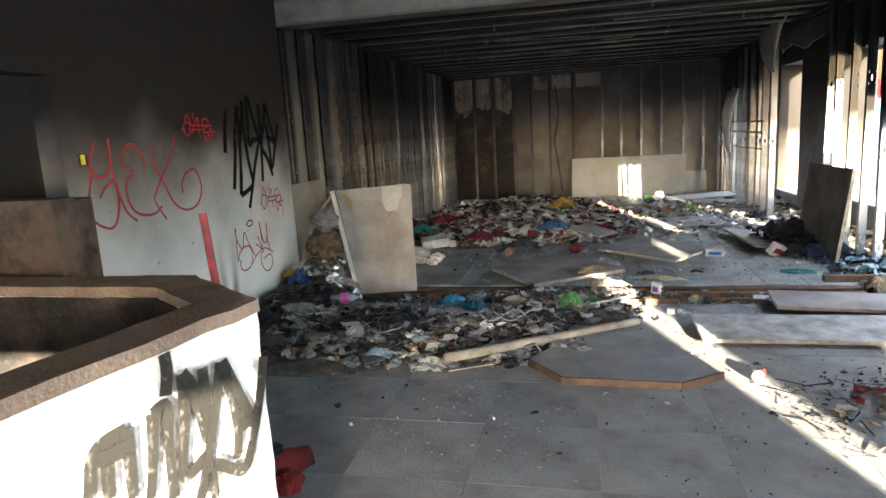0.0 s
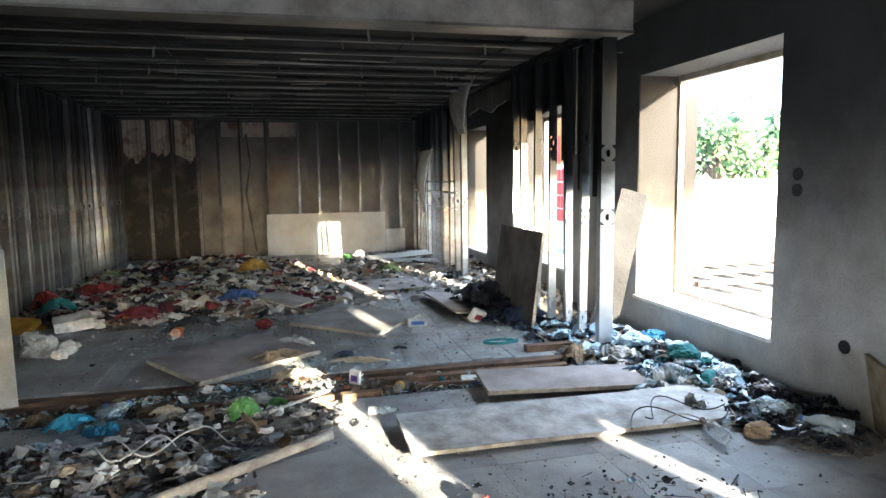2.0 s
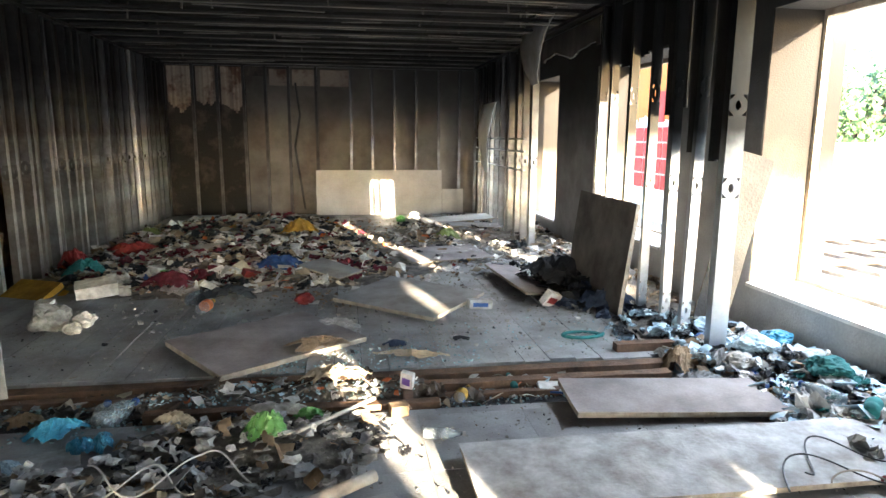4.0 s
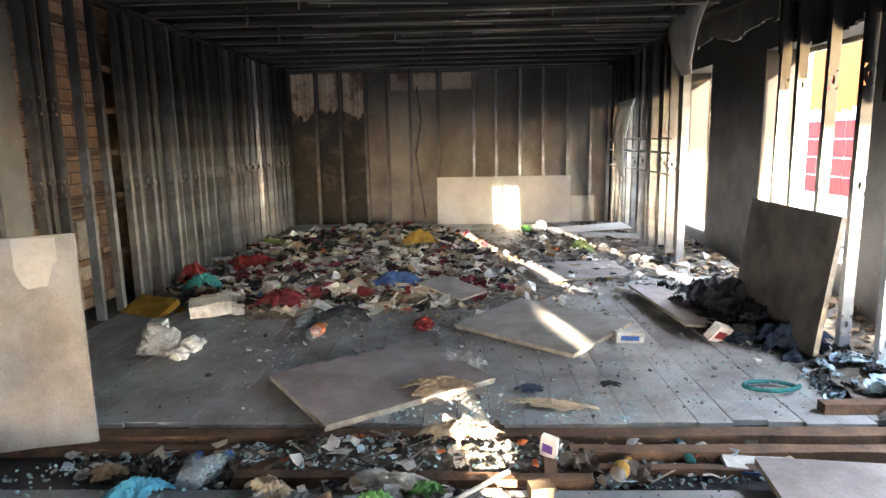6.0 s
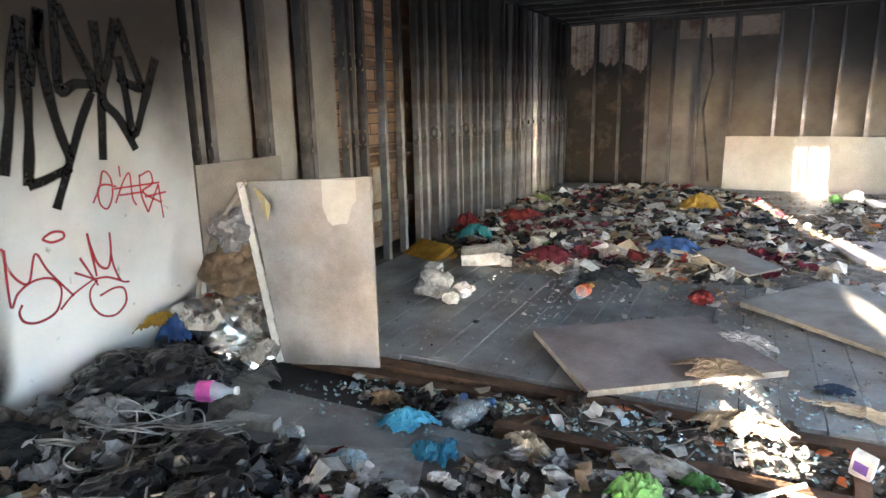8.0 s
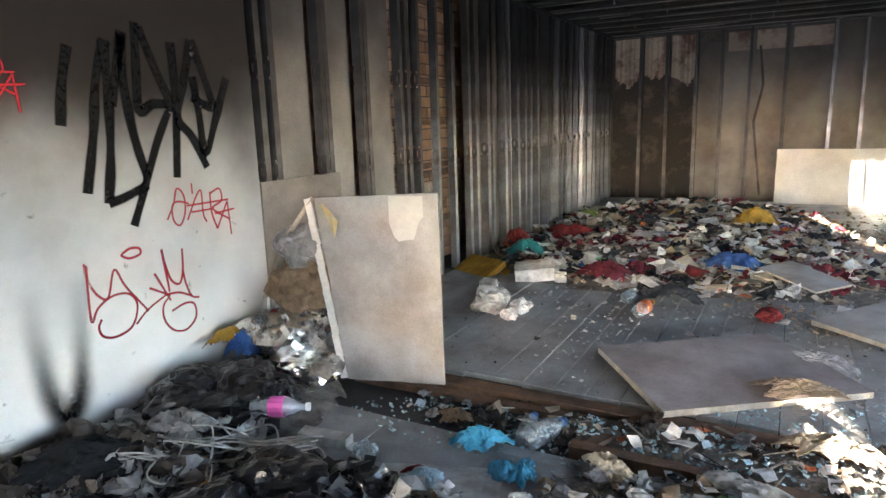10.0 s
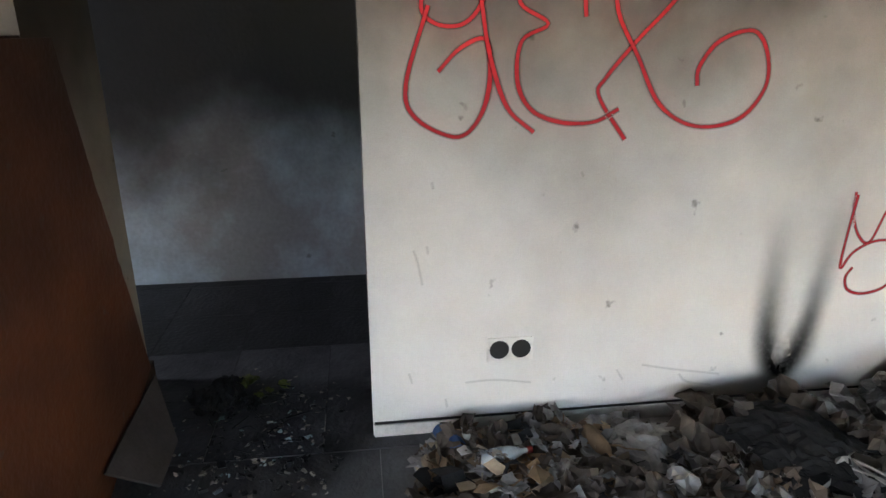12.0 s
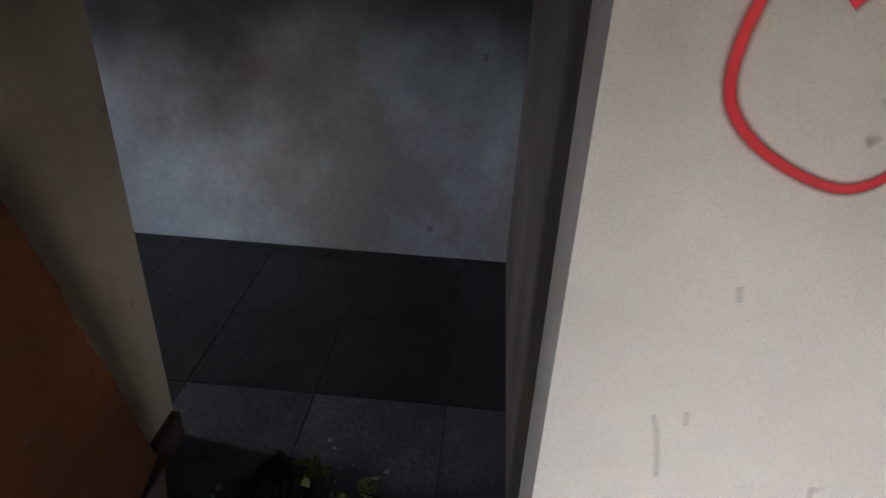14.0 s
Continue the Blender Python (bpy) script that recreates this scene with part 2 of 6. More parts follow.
# left wall with its doorway
structure("wall_left", M_WALL, [(XL - 0.16, XL, -4.2, 1.9, 0, ZC), (XL - 0.16, XL, 1.9, 2.05, 0, ZC), (XL - 0.16, XL, 2.25, 3.18, 2.03, ZC), (XL - 0.16, XL, 3.18, 6.12, 0, ZC)],
          "smoke-blackened white plaster wall covered with spray tags", "wall")
# the wall's own plaster, darkened to carry the shade on this end face
M_JAMB = mat("shaded_jamb_plaster", (0.42, 0.385, 0.32), (0.29, 0.26, 0.215), 0.8, scale=2, bump=0.1, fine=200, soot=(0.45, 1.6, 0.93), specks=True)
# dark base and dark top stand in for shade on the corridor's side wall
M_SIDE = mat("shade_dark_plaster", (0.12, 0.10, 0.092), (0.07, 0.06, 0.055), 0.85, scale=2, bump=0.2, fine=80, soot=(0.5, 1.5, 0.97))
structure("wall_jamb", M_JAMB, [(XL - 0.53, XL, 2.05, 2.25, 0, ZC)], "plaster end of the wall at the doorway, coloured as in shade", "wall")
structure("wall_corridor", M_BLUEW, [(-4.79, -4.63, -1.0, 5.0, 0, ZC), (-4.63, XL - 0.16, -1.0, -0.9, 0, ZC)],
          "sooty corridor wall, its bluish light and upper shade in the colour", "wall")
structure("wall_corridor_side", M_SIDE, [(-4.63, XL - 0.16, 3.183, 3.33, 0, ZC)], "grey corridor side wall with its shade in the colour", "wall")
structure("ceiling_corridor", M_CEIL, [(-4.9, XL - 0.16, -1.0, 5.0, ZC, ZC + 0.1)], "charred corridor ceiling", "ceiling")
structure("skirting_corridor", M_DFLOOR, [(-4.628, -4.616, -0.9, 3.18, 0.002, 0.008)], "black tiled skirting in the corridor", "baseboard")
structure("wall_front", M_WALL_R, [(XL - 0.16, -0.45, -4.2, -4.0, 0, ZC), (-0.45, 0.80, -4.2, -4.0, 2.0, ZC), (0.80, 3.30, -4.2, -4.0, 0, ZC), (3.30, 3.60, -4.2, -4.0, 2.12, ZC), (3.60, XR + WT, -4.2, -4.0, 0, ZC)],
          "grey plaster wall with a doorway", "wall")
W1, W2, W3 = (5.13, 7.02, 0.32, 2.53), (12.05, 13.25, 0.18, 2.47), (8.55, 10.5, 0.35, 2.45)
W4, W5 = (-2.45, -0.33, 0.32, 2.1), (0.15, 2.25, 1.45, 2.5)
rows, y = [], -4.0
for a, b, z0, z1 in (W4, W5, W1, W3, W2):
    rows += [(XR, XR + WT, y, a, -0.3, ZC), (XR, XR + WT, a, b, -0.3, z0), (XR, XR + WT, a, b, z1, ZC)]
    y = b
rows = [(XR, XR + 0.15, 3.75, 5.13, -0.3, ZC) if r[2:4] == (2.25, 5.13) else r for r in rows] + [(XR, XR + WT, 2.25, 3.75, -0.3, ZC)]
rows.append((XR, XR + 0.1, -2.45, -0.33, 1.1, 1.6))      # unseen band added across W4 to interrupt its sun strip
rows.append((XR, XR + WT, y, YR + 0.3, -0.3, ZC))
structure("wall_right", M_WALL_R, rows, "thick sooty grey outer wall with window holes", "wall")
structure("wall_outer_pier", M_REVEAL, [(XR + WT, XR + WT + 0.13, 7.0, 8.5, -0.3, ZC)], "ochre rendered outer pier beside the window", "wall")
structure("wall_rear", M_BURNT, [(-3.9, XR, YR + 0.12, YR + 0.3, -0.3, ZC)], "burnt brick rear wall behind metal studs", "wall")
structure("wall_left_rear", M_BRICK, [(-3.95, -3.80, 5.0, YR + 0.3, -0.3, ZC), (-3.80, XL - 0.16, 5.9, 6.12, -0.3, ZC)], "brown brick wall behind the studs", "wall")
bm = bmesh.new()
box(bm, -3.95, XR + WT, -4.2, YR + 0.3, ZC, ZC + 0.15)
random.seed(5)
y = 6.75
while y < YR:
    z = 2.85 + random.uniform(-0.012, 0.012)
    sag = random.uniform(-0.02, 0.02)
    box(bm, -3.05, 2.95, y - 0.028, y + 0.028, z, z + 0.012, m=Matrix.Rotation(sag * 0.12, 4, "Z"))
    box(bm, -3.05, 2.95, y + 0.024, y + 0.028, z, z + 0.045, m=Matrix.Rotation(sag * 0.12, 4, "Z"))
    y += 0.62
for x in (-2.2, -1.0, 0.2, 1.4, 2.5):
    box(bm, x - 0.02, x + 0.02, 6.5, YR, 2.90, 2.93)
y = -3.5
while y < 5.9:
    box(bm, XL, XR, y - 0.03, y + 0.03, 2.86, 2.9)
    y += 0.6
tagged(part("ceiling", bm, [M_CEIL]), "charred ceiling hung with sooty steel channels", "ceiling", kind="structure")
structure("ceiling_channels", M_CHAN, [(-3.04, 2.94, 6.75 + 0.62 * i - 0.02, 6.75 + 0.62 * i + 0.02, 2.828, 2.836) for i in range(14)], "smoked steel furring channels under the ceiling", "ceiling")
random.seed(8)
bm = bmesh.new()
for k in range(34):
    x, y = random.uniform(-2.6, 2.5), 6.9 + 0.62 * random.randrange(13) + random.uniform(-0.2, 0.2)
    L = random.uniform(0.4, 1.5)
    box(bm, 0, L, -0.014, 0.014, 0, 0.01, m=pose(x, y, random.uniform(2.80, 2.87), 0, random.uniform(-1.5, 1.5), random.uniform(-2, 2)))
for k in range(26):
    x, y = random.uniform(-2.6, 2.6), random.uniform(6.7, 14.6)
    box(bm, -0.008, 0.008, -0.012, 0.012, 0, random.uniform(0.10, 0.2), m=pose(x, y, 2.83, random.uniform(-8, 8), random.uniform(-8, 8)))
tagged(part("ceiling_hangers", bm, M_CHAN), "bent loose steel strips and hangers under the ceiling", "ceiling", kind="structure")
structure("ceiling_edge_angle", M_STUD, [(2.90, 2.94, 6.4, 14.9, 2.775, 2.795)], "pale steel angle along the ceiling edge", "trim")
structure("beam", M_DARKP, [(XL, 3.0, 6.12, 6.34, 2.74, 2.98)], "sooty boxed beam across the room", "beam")
structure("beam_soffit_rail", M_CHAN, [(XL, 3.0, 6.10, 6.36, 2.715, 2.737)], "bent steel rail under the beam", "trim")


# ---- partitions of metal studs ----
def stud_mesh(name, h, w, d, material, hole_z=None):
    """A C-shaped steel stud, w wide along x, flanges d deep along y; hole_z: heights of the punched slots."""
    bm = bmesh.new()
    t = 0.004
    zs = sorted(hole_z or [])
    edges = [0.0]
    for z in zs:
        edges += [z - 0.07, z + 0.07]
    edges.append(h)
    for a, b in zip(edges[0::2], edges[1::2]):
        box(bm, -w / 2, w / 2, 0, t, a, b)
    for z in zs:
        ring, rim = [], []
        for k in range(8):
            c, s = math.cos(6.2832 * (k + 0.5) / 8), math.sin(6.2832 * (k + 0.5) / 8)
            f = 1 / max(abs(c), abs(s))
            ring.append((c * f * w / 2, z + s * f * 0.07))
            rim.append((c * w * 0.17, z + s * 0.032))
        for yy in (0, t):
            o = [bm.verts.new((x, yy, q)) for x, q in ring]
            i = [bm.verts.new((x, yy, q)) for x, q in rim]
            for k in range(8):
                bm.faces.new((o[k], o[(k + 1) % 8], i[(k + 1) % 8], i[k]))
    box(bm, -w / 2, -w / 2 + t, t, d, 0, h)
    box(bm, w / 2 - t, w / 2, t, d, 0, h)
    box(bm, -w / 2 + t, -w / 2 + 0.016, d - t, d, 0, h)
    box(bm, w / 2 - 0.016, w / 2 - t, d - t, d, 0, h)
    return mesh_of(name, bm, material)


def put(name, me, m, parent):
    ob = new(name, me)
    ob.parent = parent
    ob.matrix_basis = m
    return ob


random.seed(11)
# left partition: dark studs with board strips, an open bay, then a dense row of studs
left_wall = thing("stud_partition", "stripped partition of scorched steel studs and grey plasterboard", "partition wall", kind="structure")
me_d = stud_mesh("stud", 2.80, 0.075, 0.05, M_STUD_D, [0.55, 1.2, 1.85])
me_g = stud_mesh("stud", 2.80, 0.075, 0.045, M_STUD, [1.15])
me_y = stud_mesh("stud", 2.80, 0.10, 0.055, M_STUD, [1.18])
for y in (6.20, 6.30, 6.80, 6.86, 7.29, 7.36, 7.86, 7.95, 8.12):
    put("stud", me_d, pose(-3.03, y, 0, 0, random.uniform(-0.3, 0.3), random.uniform(-6, 6)), left_wall)
for y in (8.45, 8.78, 9.12, 9.30):
    put("stud", me_g, pose(-3.02, y, 0, 0, random.uniform(-0.4, 0.4), random.uniform(-10, 10)), left_wall)
y = 9.5
while y < 14.8:
    put("stud", random.choice((me_y, me_g, me_y)), pose(-3.02 + random.uniform(-0.02, 0.03), y, 0, random.uniform(-0.3, 0.3), random.uniform(-0.5, 0.5), random.uniform(-14, 14)), left_wall)
    y += random.uniform(0.17, 0.30)
for a, b, z0, z1 in ((6.31, 6.79, 0.9, 2.95), (6.87, 7.28, 0.0, 2.95), (7.38, 7.85, 0.0, 2.95), (7.96, 8.1, 1.3, 2.9)):
    boxes("board_strip", M_BOARD, [(-3.115, -3.10, a, b, z0, z1)], left_wall)
boxes("lower_board", M_BOARD_R, [(-3.00, -2.985, 6.14, 6.95, 0, 1.14)], left_wall, "stained brown lower board")
y = 9.45
while y < 14.85:
    b = min(y + random.uniform(0.5, 0.62), 14.9)
    boxes("board_strip", M_BOARD_R, [(-3.16, -3.145, y, b - 0.006, 0, 2.9)], left_wall)
    y = b
boxes("track", M_STUD_D, [(-3.08, -2.98, 6.15, 14.9, 2.80, 2.84), (-3.08, -2.98, 6.15, 14.9, -0.01, 0.0)], left_wall, "sooty steel head and floor track")
# timber battens in the open bay
bay = structure("brick_bay", M_DFLOOR, [(-3.42, -3.40, 7.95, 9.46, 0, 2.95)], "bare brown brickwork behind the open studs", "wall")
bm = bmesh.new()
box(bm, -3.40, -3.375, 0.0, 0.235, 0.0, 0.095)
me_br = mesh_of("brick", bm, M_BRICK)
for k in range(27):
    for j in range(6):
        put("brick", me_br, pose(random.uniform(-0.006, 0.006), 7.96 + 0.247 * j + (0.12 if k % 2 else 0) * (j < 5), 0.01 + 0.108 * k), bay)
batten = thing("wall_battens", "brown timber battens nailed across brickwork", "battens")
for z in (0.45, 0.93, 1.02, 1.45, 1.85, 2.25, 2.6):
    boxes("batten", M_TIMBER, [(-3.30, -3.25, 8.0, 9.45, z, z + 0.055)], batten)
rag = boxes("insulation_scrap", M_CORE, [(-3.375, -3.33, 8.75, 9.0, 0.30, 0.85)])
tagged(rag, "yellowish foam scrap stuck behind the studs", "insulation scrap")

# rear partition
rear = thing("stud_partition", "rear partition of bent steel studs with smoked plasterboard", "partition wall", kind="structure")
XS = [-2.97, -2.46, -2.01, -1.54, -1.15, -0.73, -0.21, 0.43, 0.85, 1.27, 1.70, 2.15, 2.56, 2.88]
me_r = stud_mesh("stud", 2.80, 0.06, 0.05, M_STUD_D)
me_rg = stud_mesh("stud", 2.80, 0.06, 0.05, M_STUD)
for i, x in enumerate(XS):
    put("stud", me_rg if i > 6 else me_r, pose(x, YR - 0.06, 0, random.uniform(-0.3, 0.3), random.uniform(-0.5, 0.5), 90), rear)
bm = bmesh.new()
tube(bm, [(-0.62, YR - 0.07, 2.5), (-0.55, YR - 0.09, 1.9), (-0.66, YR - 0.10, 1.3), (-0.58, YR - 0.09, 0.7), (-0.50, YR - 0.08, 0.1)], 0.022, 5)
part("stud", bm, M_STUD_D, rear, "buckled steel stud")
for i, (a, b) in enumerate(zip(XS, XS[1:])):
    if i < 3:
        bm = bmesh.new()
        for k in range(12):
            xa, xb = a + 0.02 + (b - a - 0.04) * k / 12, a + 0.02 + (b - a - 0.04) * (k + 1) / 12
            box(bm, xa, xb, YR + 0.06, YR + 0.075, 2.08 + 0.3 * noise.noise((xa * 3.1, 2, 0)) + 0.1 * noise.noise((xa * 13, 7, 0)), 2.78)
        part("peeling_panel", bm, M_PEEL, rear, "peeling cream paint over brick")
        boxes("panel", M_BURNT, [(a + 0.02, b - 0.02, YR + 0.09, YR + 0.1, 0, 2.8)], rear, "charred black brick bay")
    else:
        boxes("panel", M_BOARD_R if i < 9 else M_BOARD, [(a + 0.004, b - 0.004, YR + 0.03, YR + 0.045, 0, 2.62 if i in (3, 4) else 2.8)], rear)
        if i in (4, 5, 6):
            boxes("peeling_panel", M_PEEL, [(a + 0.05, b - 0.05, YR + 0.018, YR + 0.027, 2.45, 2.75)], rear, "scorched cream and rust patch")
boxes("track", M_STUD_D, [(-3.0, 2.95, YR - 0.09, YR - 0.03, 2.79, 2.83)], rear)

# right partition, most of its board gone
right = thing("stud_partition", "stripped steel stud partition, bright below and sooty above", "partition wall", kind="structure")
me_b = stud_mesh("stud", 2.80, 0.075, 0.05, M_STUD_B, [0.22, 1.18, 1.9])
me_post = stud_mesh("stud", 2.80, 0.13, 0.07, M_STUD_B, [1.2, 1.75])
put("stud", me_post, pose(2.87, 6.26, 0), right)
for y, lean in ((6.69, 0.6), (6.99, -0.5), (7.41, 0.2), (7.83, 0.3), (8.21, -0.3), (8.52, 0.2)):
    put("stud", me_b, pose(2.86, y, 0, 0, lean, random.uniform(-5, 5)), right)
y = 10.85
while y < 14.8:
    put("stud", random.choice((me_g, me_y)), pose(2.87, y, 0, 0, random.uniform(-0.5, 0.5), random.uniform(-15, 15)), right)
    y += random.choice((0.12, 0.3, 0.36, 0.42))
boxes("track", M_STUD_D, [(2.81, 2.93, 6.2, 14.9, 2.80, 2.84)], right)
for a, b, z0, z1 in ((6.30, 6.66, 1.40, 2.8), (6.73, 6.97, 1.42, 2.8), (7.03, 7.36, 1.75, 2.8), (7.36, 8.80, 2.25, 2.8), (8.84, 10.8, 2.5, 2.8), (11.5, 14.8, 2.1, 2.8)):
    bm = bmesh.new()
    n = max(3, int((b - a) / 0.09))
    for i in range(n):
        y0, y1 = a + (b - a) * i / n, a + (b - a) * (i + 1) / n
        box(bm, 2.925, 2.94, y0, y1, z0 + 0.14 * noise.noise((y0 * 3, z0, 0)), z1)
    part("torn_board", bm, M_BOARD_R if z0 > 2.3 else M_CEIL, right, "torn sooty board high on the studs")
# bars added in place of the rows of bright punched holes
for z, r in ((1.05, 0.012), (1.32, 0.016), (1.5, 0.012)):
    bm = bmesh.new()
    tube(bm, [(2.83, 11.2, z), (2.83, 14.6, z)], r, 5)
    part("rail", bm, M_STUD_B, right, "thin bar standing in for a row of bright punched stud holes")

# ---- floors made of pieces ----
planks = structure("floor_planks", M_DFLOOR, [(-3.05, 3.55, 6.38, YR, -0.06, -0.03)], "grey painted plank floor strewn with rubbish", "floor")
random.seed(3)
x = -3.0
while x < 3.5:
    w = 0.187
    y = 6.36 + random.uniform(-0.03, 0.02)
    while y < YR:
        y2 = min(y + random.uniform(2.2, 3.9), YR)
        bm = bmesh.new()
        dz = random.uniform(-0.003, 0.003)
        box(bm, x + 0.003, x + w - 0.003, y, y2 - 0.004, -0.03, dz)
        part("plank", bm, M_PLANK, planks)
        y = y2
    x += w
tiles = structure("floor_tiles", M_FLOOR, [(-2.95, 3.58, -0.5, 5.68, -0.0115, -0.008)], "worn grey floor sheets with dark seams", "floor")
bm = bmesh.new()
box(bm, 0.0012, 0.5988, 0.0012, 0.5988, -0.0065, 0.0)
me_t = mesh_of("floor_tile", bm, M_FLOOR)
bm = bmesh.new()
box(bm, 0.0012, 0.5988, 0.0012, 0.5988, -0.0065, 0.0)
me_tg = mesh_of("floor_tile", bm, mat("darker_floor_tile", (0.13, 0.13, 0.135), (0.05, 0.05, 0.052), 0.55, scale=3, bump=0.25, fine=70, specks=True))
for i in range(11):
    for j in range(10):
        put("floor_tile", me_tg if i == 0 and 3 < j < 7 else me_t, pose(-2.95 + 0.6 * i if i < 10 else 2.98, -0.4 + 0.6 * j, random.uniform(-0.0008, 0.0008), random.uniform(-0.03, 0.03), 0, 0), tiles)
ctiles = structure("corridor_tiles", M_DFLOOR, [(-4.6, -3.15, 1.0, 3.3, 0.0, 0.002)], "near-black corridor tiles", "floor")
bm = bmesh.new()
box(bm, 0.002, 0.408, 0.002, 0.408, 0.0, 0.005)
me_ct = mesh_of("floor_tile", bm, mat("near_black_tile", (0.026, 0.027, 0.030), (0.011, 0.011, 0.012), 0.5, scale=3, bump=0.3, fine=50, vary=0.25))
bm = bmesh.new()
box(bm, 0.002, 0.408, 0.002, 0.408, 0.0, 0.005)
me_cg = mesh_of("floor_tile", bm, mat("dark_grey_tile", (0.085, 0.087, 0.095), (0.03, 0.03, 0.033), 0.55, scale=4, bump=0.3, fine=50, vary=0.2))
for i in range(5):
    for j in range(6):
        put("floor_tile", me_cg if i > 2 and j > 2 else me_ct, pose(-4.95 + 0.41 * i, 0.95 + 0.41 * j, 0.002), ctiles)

# exposed joists where the floor is broken
for nm, (x0, y0), (x1, y1), w, z in (("joist", (-2.6, 6.24), (2.95, 6.24), 0.10, 0.0), ("joist", (-0.85, 5.80), (0.80, 5.76), 0.07, 0.012), ("joist", (0.75, 6.06), (2.4, 6.05), 0.08, 0.0),
                                   ("joist", (-2.3, 6.12), (0.1, 6.13), 0.06, -0.02), ("joist", (-0.78, 5.80), (-0.62, 6.18), 0.06, 0.01), ("joist", (0.62, 5.80), (0.64, 6.18), 0.06, 0.01), ("joist", (0.8, 5.92), (2.5, 5.90), 0.05, -0.02)):
    L = math.hypot(x1 - x0, y1 - y0)
    bm = bmesh.new()
    box(bm, 0, L, -w / 2, w / 2, -0.058 - z, 0.004)
    bmesh.ops.subdivide_edges(bm, edges=[e for e in bm.edges if abs(e.verts[0].co.x - e.verts[1].co.x) > 0.1], cuts=12)
    for v in bm.verts:
        v.co.y += 0.008 * noise.noise(v.co * 5 + Vector((z * 90, 0, 0)))
        v.co.z += 0.006 * noise.noise(v.co * 7)
    ob = part(nm, bm, M_TIMBER)
    ob.matrix_basis = pose(x0, y0, z, 0, 0, math.degrees(math.atan2(y1 - y0, x1 - x0)))
    tagged(ob, "splintered brown floor joist in the broken floor", "joist", "floor joists")

# ---- counter, stub wall, trim at the doorway ----
def wall_ring(bm, path, th, z0, z1):
    """Upright walls of thickness th along a path of plan points, thickened to its left."""
    P = [Vector(p) for p in path]
    Q = []
    for i, p in enumerate(P):
        d0 = (p - P[i - 1]).normalized() if i else (P[1] - p).normalized()
        d1 = (P[i + 1] - p).normalized() if i < len(P) - 1 else d0
        n = Vector((-(d0 + d1).y, (d0 + d1).x)).normalized()
        Q.append(p + n * th / max(0.4, n.dot(Vector((-d0.y, d0.x)))))
    for i in range(len(P) - 1):
        a, b, c, d = P[i], P[i + 1], Q[i + 1], Q[i]
        lo = [bm.verts.new((*p, z0)) for p in (a, b, c, d)]
        hi = [bm.verts.new((*p, z1)) for p in (a, b, c, d)]
        bm.faces.new(hi)
        bm.faces.new(lo[::-1])
        for k in range(4):
            bm.faces.new((lo[k], lo[(k + 1) % 4], hi[(k + 1) % 4], hi[k]))


counter = thing("bar_counter", "rough whitewashed concrete bar counter with a sprayed tag", "counter")
PATH = [(-1.42, -0.6), (-1.0, 1.73), (-1.43, 2.06), (-2.72, 2.06)]
bm = bmesh.new()
wall_ring(bm, PATH, 0.15, 0, 1.06)
bmesh.ops.remove_doubles(bm, verts=bm.verts[:], dist=0.0001)
bmesh.ops.subdivide_edges(bm, edges=bm.edges[:], cuts=24, use_grid_fill=True)
for v in bm.verts:
    v.co += Vector((0.007 * noise.noise(v.co * 14), 0.010 * noise.noise(v.co * 17 + Vector((5, 0, 0))), 0))
part("front", bm, M_WHITEC, counter)
bm = bmesh.new()
wall_ring(bm, [(-1.425, -0.6), (-0.995, 1.735), (-1.43, 2.068), (-2.72, 2.068)], 0.165, 1.06, 1.1)
bmesh.ops.remove_doubles(bm, verts=bm.verts[:], dist=0.0001)
bmesh.ops.subdivide_edges(bm, edges=bm.edges[:], cuts=20, use_grid_fill=True)
for v in bm.verts:
    v.co += 0.014 * Vector((noise.noise(v.co * 9), noise.noise(v.co * 9 + Vector((7, 0, 0))), 0.6 * noise.noise(v.co * 6)))
part("countertop", bm, M_CTOP, counter, "chipped brown concrete top")
# lining and shelf hold the counter's inner shade as dark colour
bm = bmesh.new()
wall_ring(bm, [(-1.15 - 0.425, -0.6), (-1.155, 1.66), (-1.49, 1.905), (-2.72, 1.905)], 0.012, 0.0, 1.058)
part("inside_lining", bm, M_CHARW, counter, "brown inside lining, coloured dark for shade")
boxes("shelf", M_CHARW, [(-2.7, -1.6, -0.5, 1.85, 0.30, 0.33)], counter, "shelf inside the counter, coloured dark for shade")

stub = thing("low_wall", "low plastered stub wall with a torn rust-brown panel", "wall", kind="structure")
boxes("plaster", M_CHARW, [(XL, -2.08, 2.13, 2.248, 0, 1.40)], stub, "dirty brown plaster")
boxes("backing", M_CHARW, [(-2.78, -2.085, 2.25, 2.335, 0.2, 1.385)], stub, "charred timber backing")
bm = bmesh.new()
rim = [(-2.94, 1.395), (-2.985, 1.22), (-3.02, 1.08), (-3.06, 0.93), (-3.115, 0.76), (-3.128, 0.675), (-3.15, 0.62), (-3.20, 0.43), (-3.245, 0.24), (-3.262, 0.18)]
edge = []
for (xa, za), (xb, zb) in zip(rim, rim[1:]):
    for k in range(4):
        edge.append((xa + (xb - xa) * k / 4 + 0.012 * noise.noise((za * 30 + k * 7, 1, 0)), za + (zb - za) * k / 4))
pts = [(-2.085, 1.39)] + edge + [(-2.7, -0.0), (-2.085, 0.0)]
f = bm.faces.new([bm.verts.new((x, 2.337, z)) for x, z in pts])
r = bmesh.ops.extrude_face_region(bm, geom=[f])
for v in r["geom"]:
    if isinstance(v, bmesh.types.BMVert):
        v.co.y = 2.347
